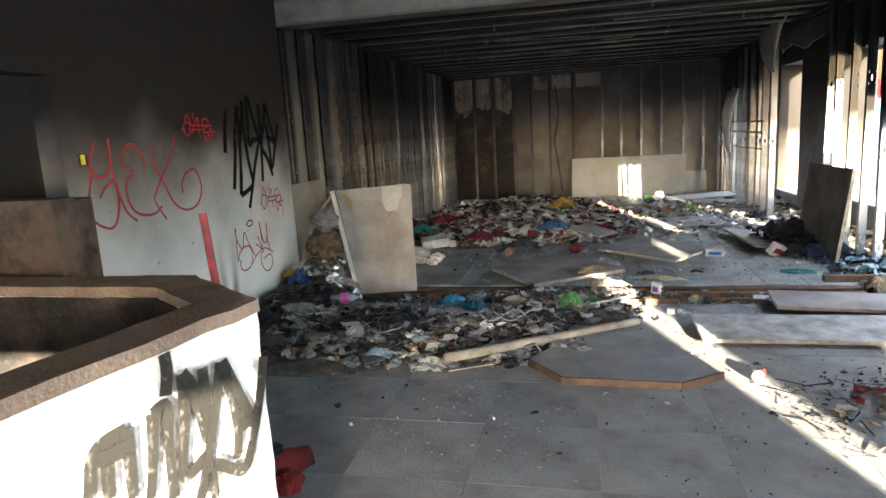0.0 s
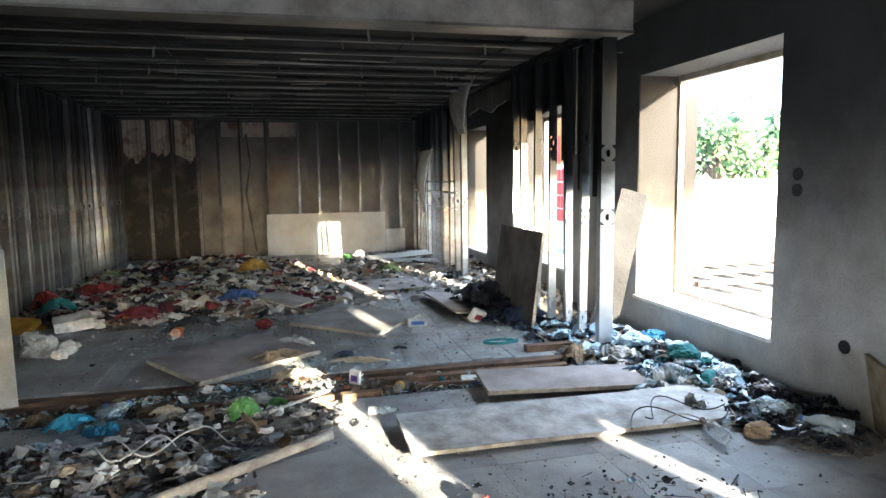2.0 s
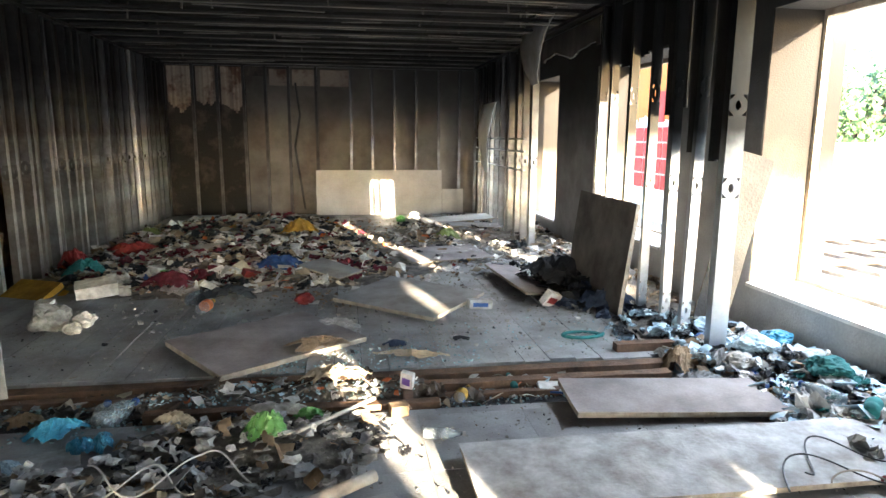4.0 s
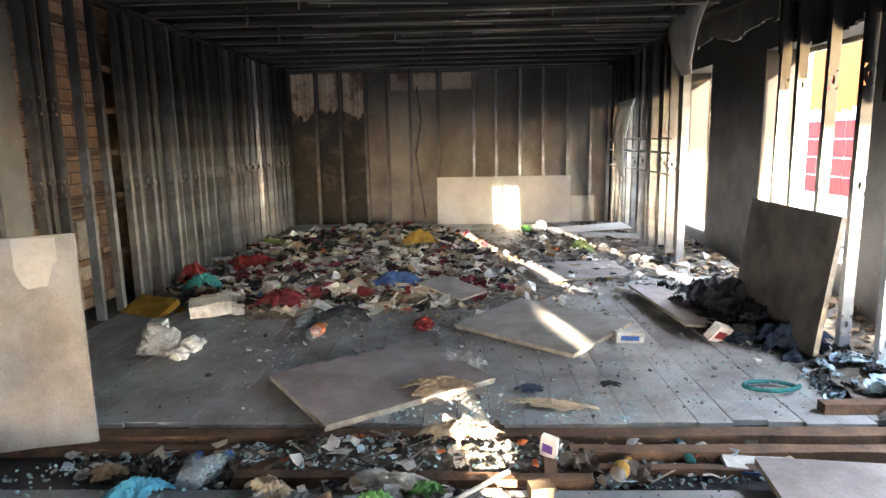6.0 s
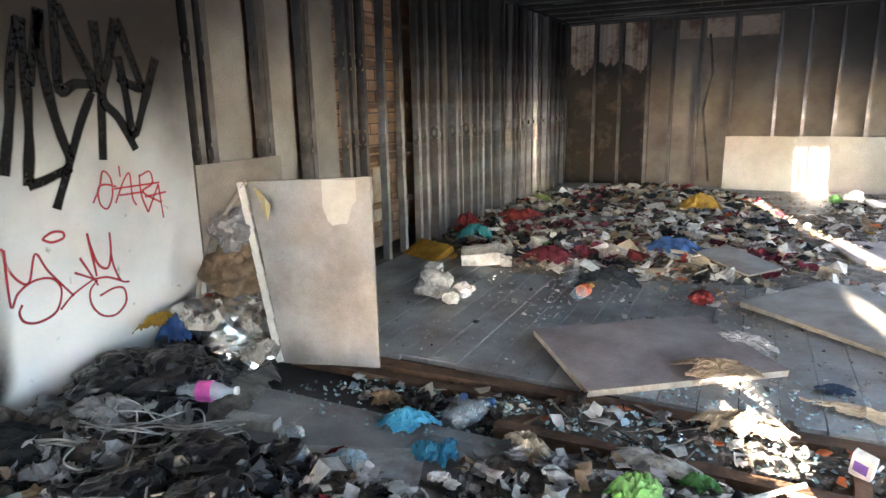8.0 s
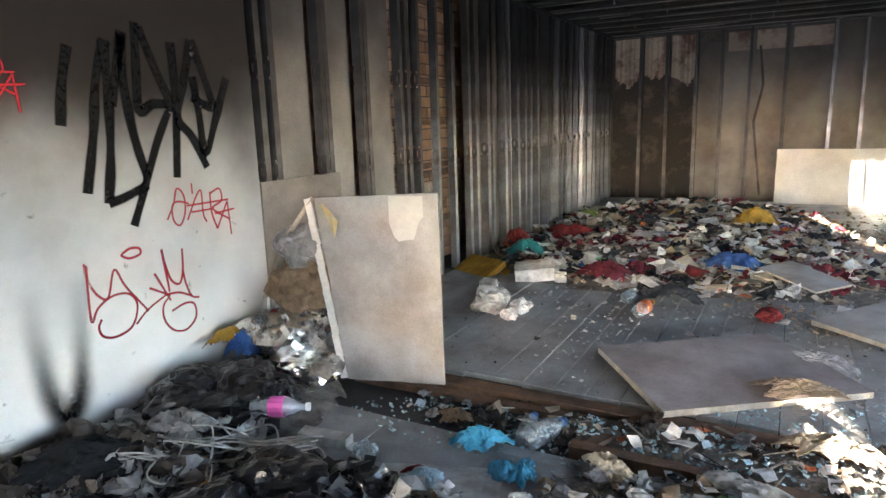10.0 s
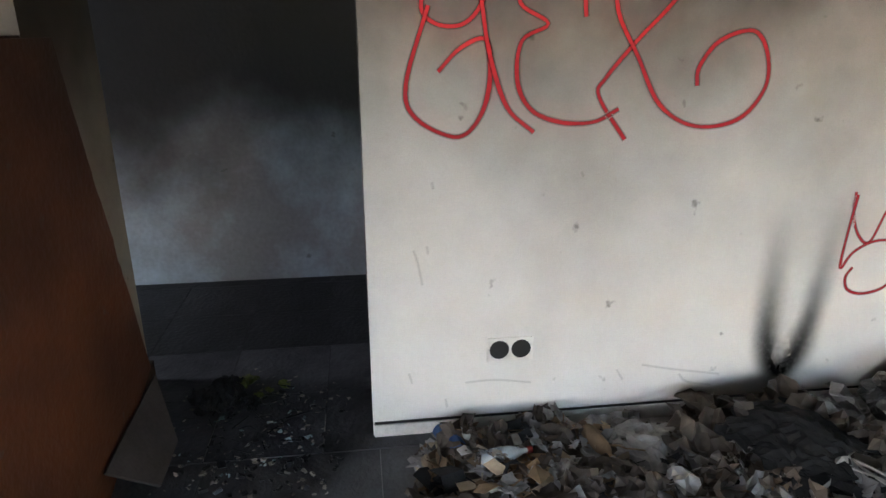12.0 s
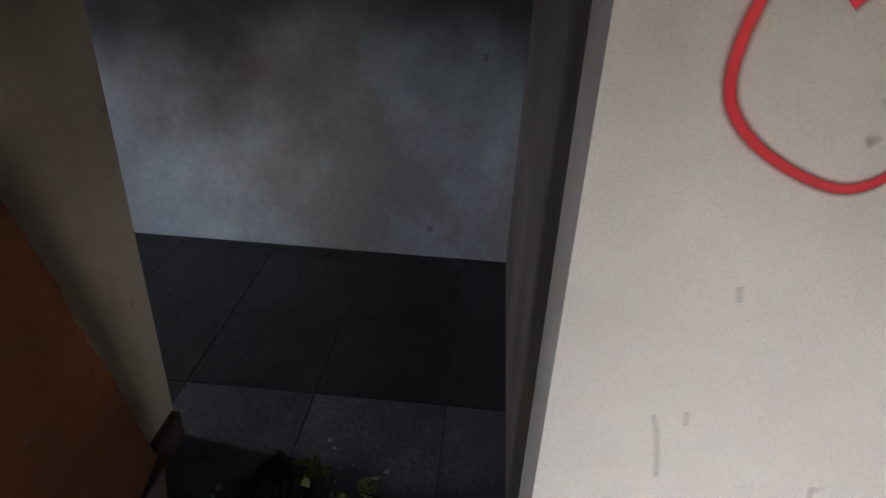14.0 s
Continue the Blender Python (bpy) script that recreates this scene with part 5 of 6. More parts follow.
litter("yellow_litter", "yellow scraps among rubbish", M_YEL, [("chip", 24, *FARL, 0.03, 0.08), ("chip", 8, *MAINH, 0.02, 0.05), ("lump", 4, *MID, 0.04, 0.08)], 14)
litter("glass_crumbs", "broken glass crumbs in the floor gap", M_GLASSB, [("crumb", 900, *GAP, 0.005, 0.014), ("crumb", 420, 0.45, 6.5, 0.8, 0.35, 0.004, 0.012), ("crumb", 260, -1.2, 5.8, 0.9, 0.3, 0.005, 0.012), ("crumb", 120, 1.6, 7.0, 0.9, 0.4, 0.004, 0.01)], 15)
litter("plaster_crumbs", "plaster crumbs and grit on the floor", M_RUBBLE, [("crumb", 700, 0.5, 8.8, 2.4, 2.2, 0.005, 0.022), ("crumb", 420, *ALLF, 0.004, 0.014), ("crumb", 420, *NEAR, 0.003, 0.011), ("crumb", 300, *FRONTL, 0.005, 0.02), ("crumb", 350, *FARR, 0.006, 0.025), ("crumb", 160, *GAP, 0.006, 0.02), ("crumb", 120, *DOORH, 0.004, 0.015), ("crumb", 130, -2.75, 2.75, 0.5, 0.3, 0.004, 0.012)], 16)
litter("dark_grit", "dark grit and twigs on the floor", M_BLACKR, [("crumb", 160, 1.8, 3.6, 0.7, 0.6, 0.004, 0.014), ("crumb", 500, *NEAR, 0.003, 0.010), ("crumb", 300, *ALLF, 0.003, 0.012), ("crumb", 250, *FRONTL, 0.005, 0.02), ("crumb", 180, -3.0, 2.8, 0.35, 0.3, 0.005, 0.016)], 17)


litter("splinters", "splinters and thin timber strips over the floor", M_PALE, [("stick", 90, *FRONTL, 0.04, 0.16), ("stick", 120, *FARL, 0.05, 0.2), ("stick", 70, *GAP, 0.03, 0.14), ("stick", 80, *FARR, 0.05, 0.2), ("stick", 60, *WIN, 0.04, 0.14), ("stick", 60, *DOORH, 0.02, 0.08), ("stick", 60, 1.7, 3.5, 0.7, 0.6, 0.03, 0.12), ("stick", 40, *ALLF, 0.02, 0.08), ("stick", 60, *MID, 0.04, 0.16)], 18)
litter("dark_twigs", "dark twigs and burnt strips over the floor", M_DARK, [("stick", 120, 1.75, 3.5, 0.75, 0.65, 0.02, 0.11), ("stick", 60, *NEAR, 0.01, 0.05), ("stick", 90, *FRONTL, 0.03, 0.12), ("stick", 50, *GAP, 0.03, 0.1), ("stick", 90, *DOORH, 0.02, 0.07)], 19)
litter("window_scraps", "small mixed plastic scraps and cups under the window", M_PALEBL, [("sheet", 130, *WIN, 0.02, 0.06), ("sheet", 50, 2.75, 6.75, 0.45, 0.5, 0.02, 0.06), ("chip", 160, *WIN, 0.01, 0.04)], 24)
litter("window_dark_scraps", "small dark wet scraps under the window", M_DARK, [("sheet", 110, *WIN, 0.03, 0.09), ("sheet", 40, 2.8, 6.9, 0.4, 0.6, 0.03, 0.08), ("sheet", 30, 3.2, 4.4, 0.35, 0.4, 0.03, 0.08)], 25)
litter("window_green_scraps", "sea-green plastic scraps under the window", M_TEAL, [("sheet", 46, 3.0, 5.5, 0.45, 0.7, 0.02, 0.07), ("chip", 20, *FARL, 0.02, 0.06)], 26)
litter("floor_dust", "fine pale plaster grit over the planks", M_RUBBLE, [("crumb", 1500, 0.3, 7.4, 2.7, 1.2, 0.002, 0.009), ("crumb", 900, 0.6, 9.2, 2.2, 1.2, 0.003, 0.014), ("crumb", 700, 1.0, 5.0, 2.0, 0.9, 0.002, 0.007), ("crumb", 700, 0.5, 3.0, 2.5, 1.2, 0.0015, 0.005), ("crumb", 260, -3.2, 2.75, 0.35, 0.35, 0.003, 0.012)], 27)
litter("heap_dark_scraps", "dark and brown scraps between the bright rubbish", M_MAROON, [("sheet", 60, *MAINH, 0.04, 0.11), ("sheet", 60, *FARL, 0.04, 0.12)], 28)
litter("heap_black_scraps", "black cloth scraps between the bright rubbish", M_DARK, [("sheet", 110, *MAINH, 0.04, 0.12), ("sheet", 130, *FARL, 0.04, 0.13), ("sheet", 50, *FARR, 0.04, 0.12)], 29)
litter("doorway_sweepings", "dark sweepings with glass slivers beside the jamb", M_DARK, [("sheet", 12, -3.25, 2.60, 0.10, 0.14, 0.02, 0.05), ("stick", 50, -3.15, 2.7, 0.28, 0.24, 0.015, 0.05), ("lump", 8, -3.27, 2.6, 0.08, 0.12, 0.02, 0.035)], 31)
litter("doorway_slivers", "pale glass slivers and paper bits by the jamb", M_GLASSB, [("crumb", 80, -3.1, 2.74, 0.3, 0.28, 0.003, 0.010), ("chip", 14, -3.1, 2.74, 0.28, 0.26, 0.008, 0.02)], 32)
litter("doorway_moss", "greenish rag scraps beside the jamb", M_OLIVE, [("sheet", 8, -3.34, 2.68, 0.1, 0.16, 0.02, 0.05)], 33)
litter("brown_dust_crumbs", "brown dust and rubble crumbs among rubbish", M_BRCARD, [("crumb", 900, *MAINH, 0.006, 0.025), ("crumb", 700, *MID, 0.006, 0.025), ("crumb", 600, *FRONTL, 0.005, 0.018), ("crumb", 300, *WIN, 0.005, 0.02), ("crumb", 400, *DOORH, 0.004, 0.014), ("crumb", 300, *NEAR, 0.002, 0.007)], 20)
litter("brown_rag_litter", "dusty brown-grey cloth and flattened bottles", flat("brown_grey_cloth", (0.095, 0.078, 0.064), 0.9), [("sheet", 60, *DOORH, 0.04, 0.10), ("sheet", 40, -2.55, 4.45, 0.4, 0.5, 0.06, 0.16), ("sheet", 24, *FRONTL, 0.03, 0.09), ("sheet", 40, *MAINH, 0.05, 0.12), ("sheet", 50, *FARL, 0.05, 0.13), ("sheet", 30, *GAP, 0.04, 0.1)], 21)
litter("grey_film_litter", "dirty translucent grey plastic film", flat("dirty_film", (0.36, 0.35, 0.33), 0.3, spec=0.6), [("sheet", 40, *FRONTL, 0.03, 0.08), ("sheet", 24, -2.45, 5.0, 0.45, 0.3, 0.06, 0.14), ("sheet", 40, *MAINH, 0.05, 0.12), ("sheet", 40, *WIN, 0.05, 0.12), ("sheet", 20, *DOORH, 0.04, 0.08)], 22)
litter("black_film_litter", "crumpled glossy black bin bag film", M_BLACKR, [("sheet", 46, -2.55, 5.32, 0.34, 0.22, 0.06, 0.15), ("sheet", 46, -1.68, 4.95, 0.36, 0.2, 0.06, 0.13), ("sheet", 24, 3.2, 4.5, 0.35, 0.5, 0.06, 0.12)], 23)


# ---- single things in the rubbish ----
def rag_thing(name, label, category, material, x, y, sx, sy, h, seed, rz=0.0, z=None):
    """A crumpled cloth or bag: a folded skin over a low dome, with an uneven outline."""
    bm = bmesh.new()
    n = 36
    o = Vector((seed * 7.3, seed * 3.1, 0))
    V = {}
    for i in range(n + 1):
        for j in range(n + 1):
            u, v = 2 * i / n - 1, 2 * j / n - 1
            r = math.hypot(u, v)
            a = math.atan2(v, u)
            if r < 0.84 + 0.42 * noise.noise(Vector((math.cos(a) * 1.3, math.sin(a) * 1.3, seed * 1.37))) + 0.24 * noise.noise(Vector((math.cos(a) * 3.4, math.sin(a) * 3.4, seed * 0.71))):
                p = Vector((u, v, 0))
                ridge = (1 - abs(noise.noise(p * 2.2 + o)) * 2) * 0.5 + (1 - abs(noise.noise(p * 4.6 + o)) * 2) * 0.28
                zz = h * max(0.0, 1 - r * r) * (0.55 + 0.9 * ridge) + 0.012 + h * 0.35 * (0.3 - abs(noise.noise(p * 8 + o))) * max(0.0, 1 - r) + 0.012 * noise.noise(p * 11 + o)
                V[i, j] = bm.verts.new((u * sx / 2 + 0.04 * sx * noise.noise(p * 3 + o), v * sy / 2 + 0.04 * sy * noise.noise(p * 3 - o), max(zz * 0.68, 0.003)))
    for (i, j) in list(V):
        q = [V.get(k) for k in ((i, j), (i + 1, j), (i + 1, j + 1), (i, j + 1))]
        if all(q):
            bm.faces.new(q)
    ext = bmesh.ops.extrude_face_region(bm, geom=bm.faces[:])
    for v in ext["geom"]:
        if isinstance(v, bmesh.types.BMVert):
            v.co.z += 0.004
    ob = part(name, bm, material)
    ob.matrix_basis = pose(x, y, (ground_z(x, y) if z is None else z) + 0.002, 0, 0, rz)
    return tagged(ob, label, category)


def bag_thing(name, label, category, material, x, y, s, squash, seed, z=None):
    bm = bmesh.new()
    bmesh.ops.create_icosphere(bm, subdivisions=4, radius=1)
    o = Vector((seed * 5.7, seed * 1.9, 0))
    for v in bm.verts:
        p = v.co.copy()
        r = 0.8 + 0.35 * noise.noise(p * 1.4 + o) + 0.22 * (0.5 - abs(noise.noise(p * 3.2 + o))) + 0.16 * (0.4 - abs(noise.noise(p * 7 + o)))
        v.co = p * r * s
        v.co.z = v.co.z * squash + s * squash * 0.7
        v.co.z = max(v.co.z, 0.0)
    ob = part(name, bm, material, smooth=False)
    ob.matrix_basis = pose(x, y, ground_z(x, y) if z is None else z, 0, 0, seed * 40)
    return tagged(ob, label, category)


def bottle(label, x, y, rz, body, cap, r=0.04, L=0.24, lab=None, z=None):
    """A lying plastic bottle: body, cap and label."""
    ob = thing("plastic_bottle", label, "bottle", pose(x, y, (ground_z(x, y) if z is None else z) + r + 0.003, 0, 90, rz), "lying bottles")
    bm = bmesh.new()
    prof = [(0.0, 0.55), (0.01, 0.95), (0.3, 1.0), (0.34, 0.93), (0.38, 1.0), (0.62, 1.0), (0.78, 0.75), (0.9, 0.36), (1.0, 0.34)]
    rings = []
    for k, q in prof:
        rings.append([bm.verts.new((r * q * math.cos(6.2832 * i / 14), r * q * math.sin(6.2832 * i / 14), L * (k - 0.5))) for i in range(14)])
    for a, b in zip(rings, rings[1:]):
        for i in range(14):
            bm.faces.new((a[i], a[(i + 1) % 14], b[(i + 1) % 14], b[i]))
    bm.faces.new(rings[0][::-1])
    part("body", bm, body, ob, smooth=True)
    bm = bmesh.new()
    tube(bm, [(0, 0, L * 0.5), (0, 0, L * 0.5 + 0.018)], r * 0.42, 12)
    part("cap", bm, cap, ob, "coloured screw cap")
    if lab:
        bm = bmesh.new()
        tube(bm, [(0, 0, -L * 0.16), (0, 0, L * 0.11)], r * 1.03, 14)
        part("label", bm, lab, ob, "bright printed label")
    return ob


def carton(name, label, category, x, y, m, sx, sy, sz, material, stripe=None):
    ob = thing(name, label, category, pose(x, y, ground_z(x, y) + sz / 2 + 0.004) @ m)
    bm = bmesh.new()
    box(bm, -sx / 2, sx / 2, -sy / 2, sy / 2, -sz / 2, sz / 2)
    bmesh.ops.subdivide_edges(bm, edges=bm.edges[:], cuts=3, use_grid_fill=True)
    for v in bm.verts:
        v.co += 0.05 * min(sx, sy, sz) * noise.noise_vector(v.co * 14 + Vector((x, y, 0)))
    part("body", bm, material, ob)
    if stripe:
        boxes("print", stripe, [(-sx * 0.35, sx * 0.3, -sy * 0.56, -sy * 0.53, -sz * 0.25, sz * 0.2)], ob, "coloured printed band")
    bm = bmesh.new()
    box(bm, sx * 0.5, sx * 0.62, -sy * 0.45, sy * 0.45, sz * 0.42, sz * 0.46, m=Matrix.Rotation(0.3, 4, "Y"))
    part("flap", bm, material, ob)
    return ob


# by the tagged wall
bag_thing("foil_bag", "crumpled silver foil insulation bag behind the board", "bag", M_FOIL, -2.66, 5.93, 0.29, 0.75, 1, z=0.10)
bag_thing("foil_bag", "crumpled silver foil insulation bag behind the board", "bag", M_FOIL, -2.42, 5.78, 0.23, 0.55, 2, z=0.02)
bag_thing("brown_bag", "dusty brown bag stuffed behind the board", "bag", M_BRCARD, -2.62, 6.02, 0.21, 0.9, 3, z=0.40)
bag_thing("grey_bag", "torn grey bag hanging behind the board", "bag", M_GREYF, -2.60, 6.04, 0.16, 1.0, 4, z=0.66)
for i, (x, y, s) in enumerate(((-2.66, 5.48, 0.18), (-2.42, 5.35, 0.2), (-2.72, 5.2, 0.2), (-2.34, 5.5, 0.12), (-1.75, 4.85, 0.18), (-1.5, 4.65, 0.16), (-1.85, 4.6, 0.15))):
    bag_thing("bin_bag", "crumpled black bin bag in the rubbish", "bin bag", M_BLACKR, x, y, s * 1.15, 0.55, 10 + i, z=0.6 * ground_z(x, y))
rag_thing("grey_sheeting", "dusty grey plastic sheeting by the wall", "sheeting", M_DARK, -2.6, 4.55, 0.55, 0.6, 0.12, 21)
rag_thing("grey_sheeting", "dusty grey plastic sheeting by the wall", "sheeting", M_GREYR, -2.5, 5.0, 0.45, 0.35, 0.10, 22)
rag_thing("grey_sheeting", "dusty grey cloth at the wall's foot", "sheeting", M_GREYR, -2.68, 4.15, 0.5, 0.45, 0.1, 23)
rag_thing("white_rag", "crumpled white scrap in the leaf litter", "rag", M_PAPER, -2.62, 3.80, 0.16, 0.12, 0.06, 24)
rag_thing("striped_cloth", "blue and yellow cloth behind the bin bags", "cloth", M_BLUER, -2.78, 5.72, 0.3, 0.3, 0.16, 25, z=0.18)
rag_thing("yellow_cloth", "yellow cloth strip behind the bin bags", "cloth", M_YEL, -2.86, 5.62, 0.08, 0.34, 0.1, 26, z=0.26)
rag_thing("red_cloth", "small red cloth behind the bin bags", "cloth", M_REDR, -2.72, 5.88, 0.14, 0.16, 0.12, 27, z=0.3)
bottle("clear bottle with a pink label on the rubbish", -2.16, 5.30, 25, M_CLEAR, M_PAPER, 0.05, 0.27, M_PINK, z=0.09)
carton("white_tray", "long white plastic tray on the floor", "tray", -1.90, 5.32, pose(0, 0, 0, 4, 0, 8), 0.26, 0.07, 0.05, M_PAPER)
rag_thing("turquoise_cloth", "bright turquoise plastic bag on the floor", "plastic bag", M_CYAN, -1.22, 5.62, 0.30, 0.16, 0.10, 31, 20)
rag_thing("turquoise_cloth", "small turquoise plastic scrap", "plastic bag", M_CYAN, -1.02, 5.42, 0.2, 0.16, 0.07, 32, -30)
bottle("clear bottle with a blue cap standing askew", -1.0, 5.85, 70, M_CLEAR, M_BLUER, 0.055, 0.28)
carton("food_wrapper", "flat red and blue printed wrapper", "wrapper", -1.45, 5.0, pose(0, 0, 0, 3, 0, 25), 0.2, 0.15, 0.02, M_PAPER, M_REDR)
rag_thing("green_bag", "bright green plastic bag on rubbish", "plastic bag", M_GREEN, -0.13, 5.36, 0.26, 0.2, 0.15, 33)
rag_thing("green_bag", "small dark green plastic scrap", "plastic bag", M_GREEN, 0.06, 5.62, 0.18, 0.12, 0.06, 34)
rag_thing("newspaper", "crumpled torn newspaper in the gap", "newspaper", M_PAPER, -0.1, 5.68, 0.5, 0.22, 0.08, 35, -15)
rag_thing("newspaper", "crumpled newspaper lit by the sun", "newspaper", M_TAN, 0.2, 6.12, 0.5, 0.3, 0.12, 36)
rag_thing("newspaper", "crumpled brown paper on the door panel", "newspaper", M_BRCARD, 0.05, 6.72, 0.5, 0.26, 0.06, 37, 20, z=0.058)
rag_thing("foil_sheet", "crumpled dark foil sheet on planks", "foil", M_GREYR, 0.18, 7.3, 0.5, 0.3, 0.09, 38, -20)
rag_thing("dark_rag", "small dark rag on the planks", "rag", M_DENIM, 0.62, 6.78, 0.22, 0.12, 0.05, 39)
rag_thing("long_rag", "long pale striped rag on planks", "rag", M_TAN, 0.72, 6.55, 0.55, 0.12, 0.05, 40, -12)
rag_thing("dark_rag", "small black rag on the planks", "rag", M_DARK, 1.12, 6.86, 0.16, 0.1, 0.03, 41)
carton("carton", "white and purple carton standing in the gap", "carton", 0.63, 5.95, pose(0, 0, 0, 15, 10, -30), 0.08, 0.035, 0.115, M_PAPER, flat("purple_print", (0.25, 0.12, 0.5)))
carton("carton", "small open brown cardboard box", "carton", 0.55, 5.62, pose(0, 0, 0, 0, 0, 10), 0.10, 0.08, 0.06, M_BRCARD)
bottle("green plastic tube on the joist", 1.32, 6.10, 88, M_TEAL, M_PAPER, 0.024, 0.26, M_PAPER)
bottle("small clear bottle with a yellow label", 0.95, 5.86, 60, M_CLEAR, M_YEL, 0.04, 0.22, M_YEL)
bottle("small clear bottle lying by the tiles", 0.75, 5.3, -10, M_CLEAR, M_PAPER, 0.03, 0.2)
carton("magazine", "creased colourful magazine on the joists", "magazine", 1.62, 5.98, pose(0, 0, 0, 2, 3, -10), 0.3, 0.2, 0.03, M_PAPER, M_BLUER)
rag_thing("curled_lino", "curled grey lino scrap by the window", "lino scrap", M_GREYR, 2.5, 5.85, 0.5, 0.3, 0.12, 45)
bm = bmesh.new()
tube(bm, [Vector((2.07 + 0.16 * math.cos(a / 3), 6.78 + 0.09 * math.sin(a / 3), 0.02 + 0.004 * a / 3)) for a in range(19)], 0.014, 6)
tagged(part("hose", bm, M_TEAL), "coiled green hose ring on planks", "hose")
bm = bmesh.new()
box(bm, 2.2, 2.85, 6.44, 6.52, 0.0, 0.06, m=None)
tagged(part("timber_block", bm, M_TIMBER), "short splintered timber by the post", "timber")
carton("milk_carton", "white and blue carton lying on planks", "carton", 1.46, 7.74, pose(0, 0, 0, 0, 5, 8), 0.22, 0.08, 0.08, M_PAPER, M_BLUER)
carton("carton", "red and white box leaning on dark rags", "carton", 2.12, 7.72, pose(0, 0, 0, 30, 20, 40), 0.2, 0.06, 0.14, M_PAPER, M_REDR)
# the main heap
bag_thing("white_bag", "crumpled white plastic bag on planks", "plastic bag", M_PAPER, -2.05, 7.55, 0.16, 0.8, 51, z=0.0)
bag_thing("white_bag", "small white plastic scrap on planks", "plastic bag", M_PAPER, -1.82, 7.62, 0.09, 0.8, 52, z=0.0)
bag_thing("white_bag", "small white plastic scrap on planks", "plastic bag", M_PAPER, -1.84, 7.42, 0.07, 0.8, 53, z=0.0)
rag_thing("teal_cloth", "teal cloth on the heap", "cloth", M_TEAL, -2.45, 9.35, 0.5, 0.35, 0.22, 54)
rag_thing("red_cloth", "bright red cloth by the studs", "cloth", M_REDR, -2.72, 9.75, 0.4, 0.4, 0.26, 55)
rag_thing("red_cloth", "bright red cloth by the studs", "cloth", M_REDR, -2.35, 10.6, 0.8, 0.5, 0.18, 56)
rag_thing("maroon_cloth", "crumpled maroon cloth on the heap", "cloth", M_MAROON, -1.45, 8.7, 0.6, 0.45, 0.2, 57)
rag_thing("dark_jacket", "dark cloth jacket on the heap", "cloth", M_DARK, -0.85, 8.35, 0.7, 0.4, 0.15, 58, 25)
rag_thing("blue_sheet", "bright blue plastic sheet on the heap", "plastic sheet", M_BLUER, -0.45, 9.35, 0.65, 0.4, 0.2, 59)
rag_thing("yellow_bag", "bright yellow bag on the heap", "plastic bag", M_YEL, -0.4, 11.75, 0.6, 0.4, 0.26, 60)
rag_thing("olive_bag", "olive green bag on rubbish", "plastic bag", M_OLIVE, 1.75, 11.4, 0.4, 0.3, 0.2, 61)
rag_thing("olive_bag", "olive bag by the studs", "plastic bag", M_OLIVE, -2.55, 12.0, 0.4, 0.3, 0.15, 62)
bag_thing("green_bag", "small bright green bag near the rear panel", "plastic bag", M_GREEN, 1.25, 13.6, 0.09, 0.8, 63)
bag_thing("white_bag", "white bag in the sunlight near the rear panel", "plastic bag", M_PAPER, 1.5, 13.7, 0.15, 0.7, 64)
carton("book_block", "thick cream book lying on the heap", "book", -2.1, 8.65, pose(0, 0, 0, 8, -6, 20), 0.36, 0.26, 0.12, M_PAPER)
carton("yellow_mat", "ribbed yellow foam mat by the studs", "mat", -2.72, 8.75, pose(0, 0, 0, 25, 0, -25), 0.5, 0.28, 0.06, M_YEL)
bottle("clear bottle lying on the heap", -1.1, 8.3, 75, M_CLEAR, M_PAPER, 0.05, 0.32)
bottle("bottle with an orange label at the heap's edge", -0.95, 7.95, 80, M_CLEAR, M_YEL, 0.05, 0.28, M_ORR)
carton("paint_pot", "white and blue paint pot in rubbish", "pot", -2.3, 8.05, pose(0, 0, 0, 5, 0, 0), 0.12, 0.12, 0.11, M_PAPER, M_BLUER)
bag_thing("pink_wrapper", "pink crumpled wrapper on planks", "wrapper", M_REDR, -0.12, 8.1, 0.09, 0.7, 65)
rag_thing("black_fur", "black furry rug heap by the studs", "rug", M_DARK, 2.45, 8.55, 0.9, 0.9, 0.3, 66)
rag_thing("jeans", "dark blue jeans on the rubbish", "clothing", M_DENIM, 2.62, 7.65, 0.7, 0.4, 0.22, 67)
# under the windows
for i, (x, y, s, mm, lb) in enumerate(((3.2, 5.6, 0.16, M_TEAL, "crumpled sea-green plastic bag under the window"), (3.05, 6.1, 0.17, M_PALEBL, "crumpled pale blue bag under the window"), (3.35, 6.3, 0.16, M_CYAN, "crumpled bright blue bag under the window"), (2.85, 5.95, 0.13, M_PAPER, "crumpled white bag under the window"),
                                       (3.3, 5.2, 0.14, M_CLEAR, "clear crumpled bag under the window"), (3.1, 4.55, 0.15, M_CLEAR, "clear crumpled bag beside the board"), (2.85, 4.35, 0.11, M_BRCARD, "brown furry rag beside the board"), (3.0, 6.6, 0.15, M_PALEBL, "pale blue bag behind the steel post"), (3.35, 4.85, 0.15, M_BLACKR, "black plastic bag under the window"))):
    bag_thing("plastic_bag", lb, "plastic bag", mm, x, y, s * 0.8, 0.6, 70 + i)
rag_thing("purple_cloth", "grey-brown cloth lump by the post", "cloth", M_BRCARD, 2.55, 6.2, 0.3, 0.25, 0.2, 81)
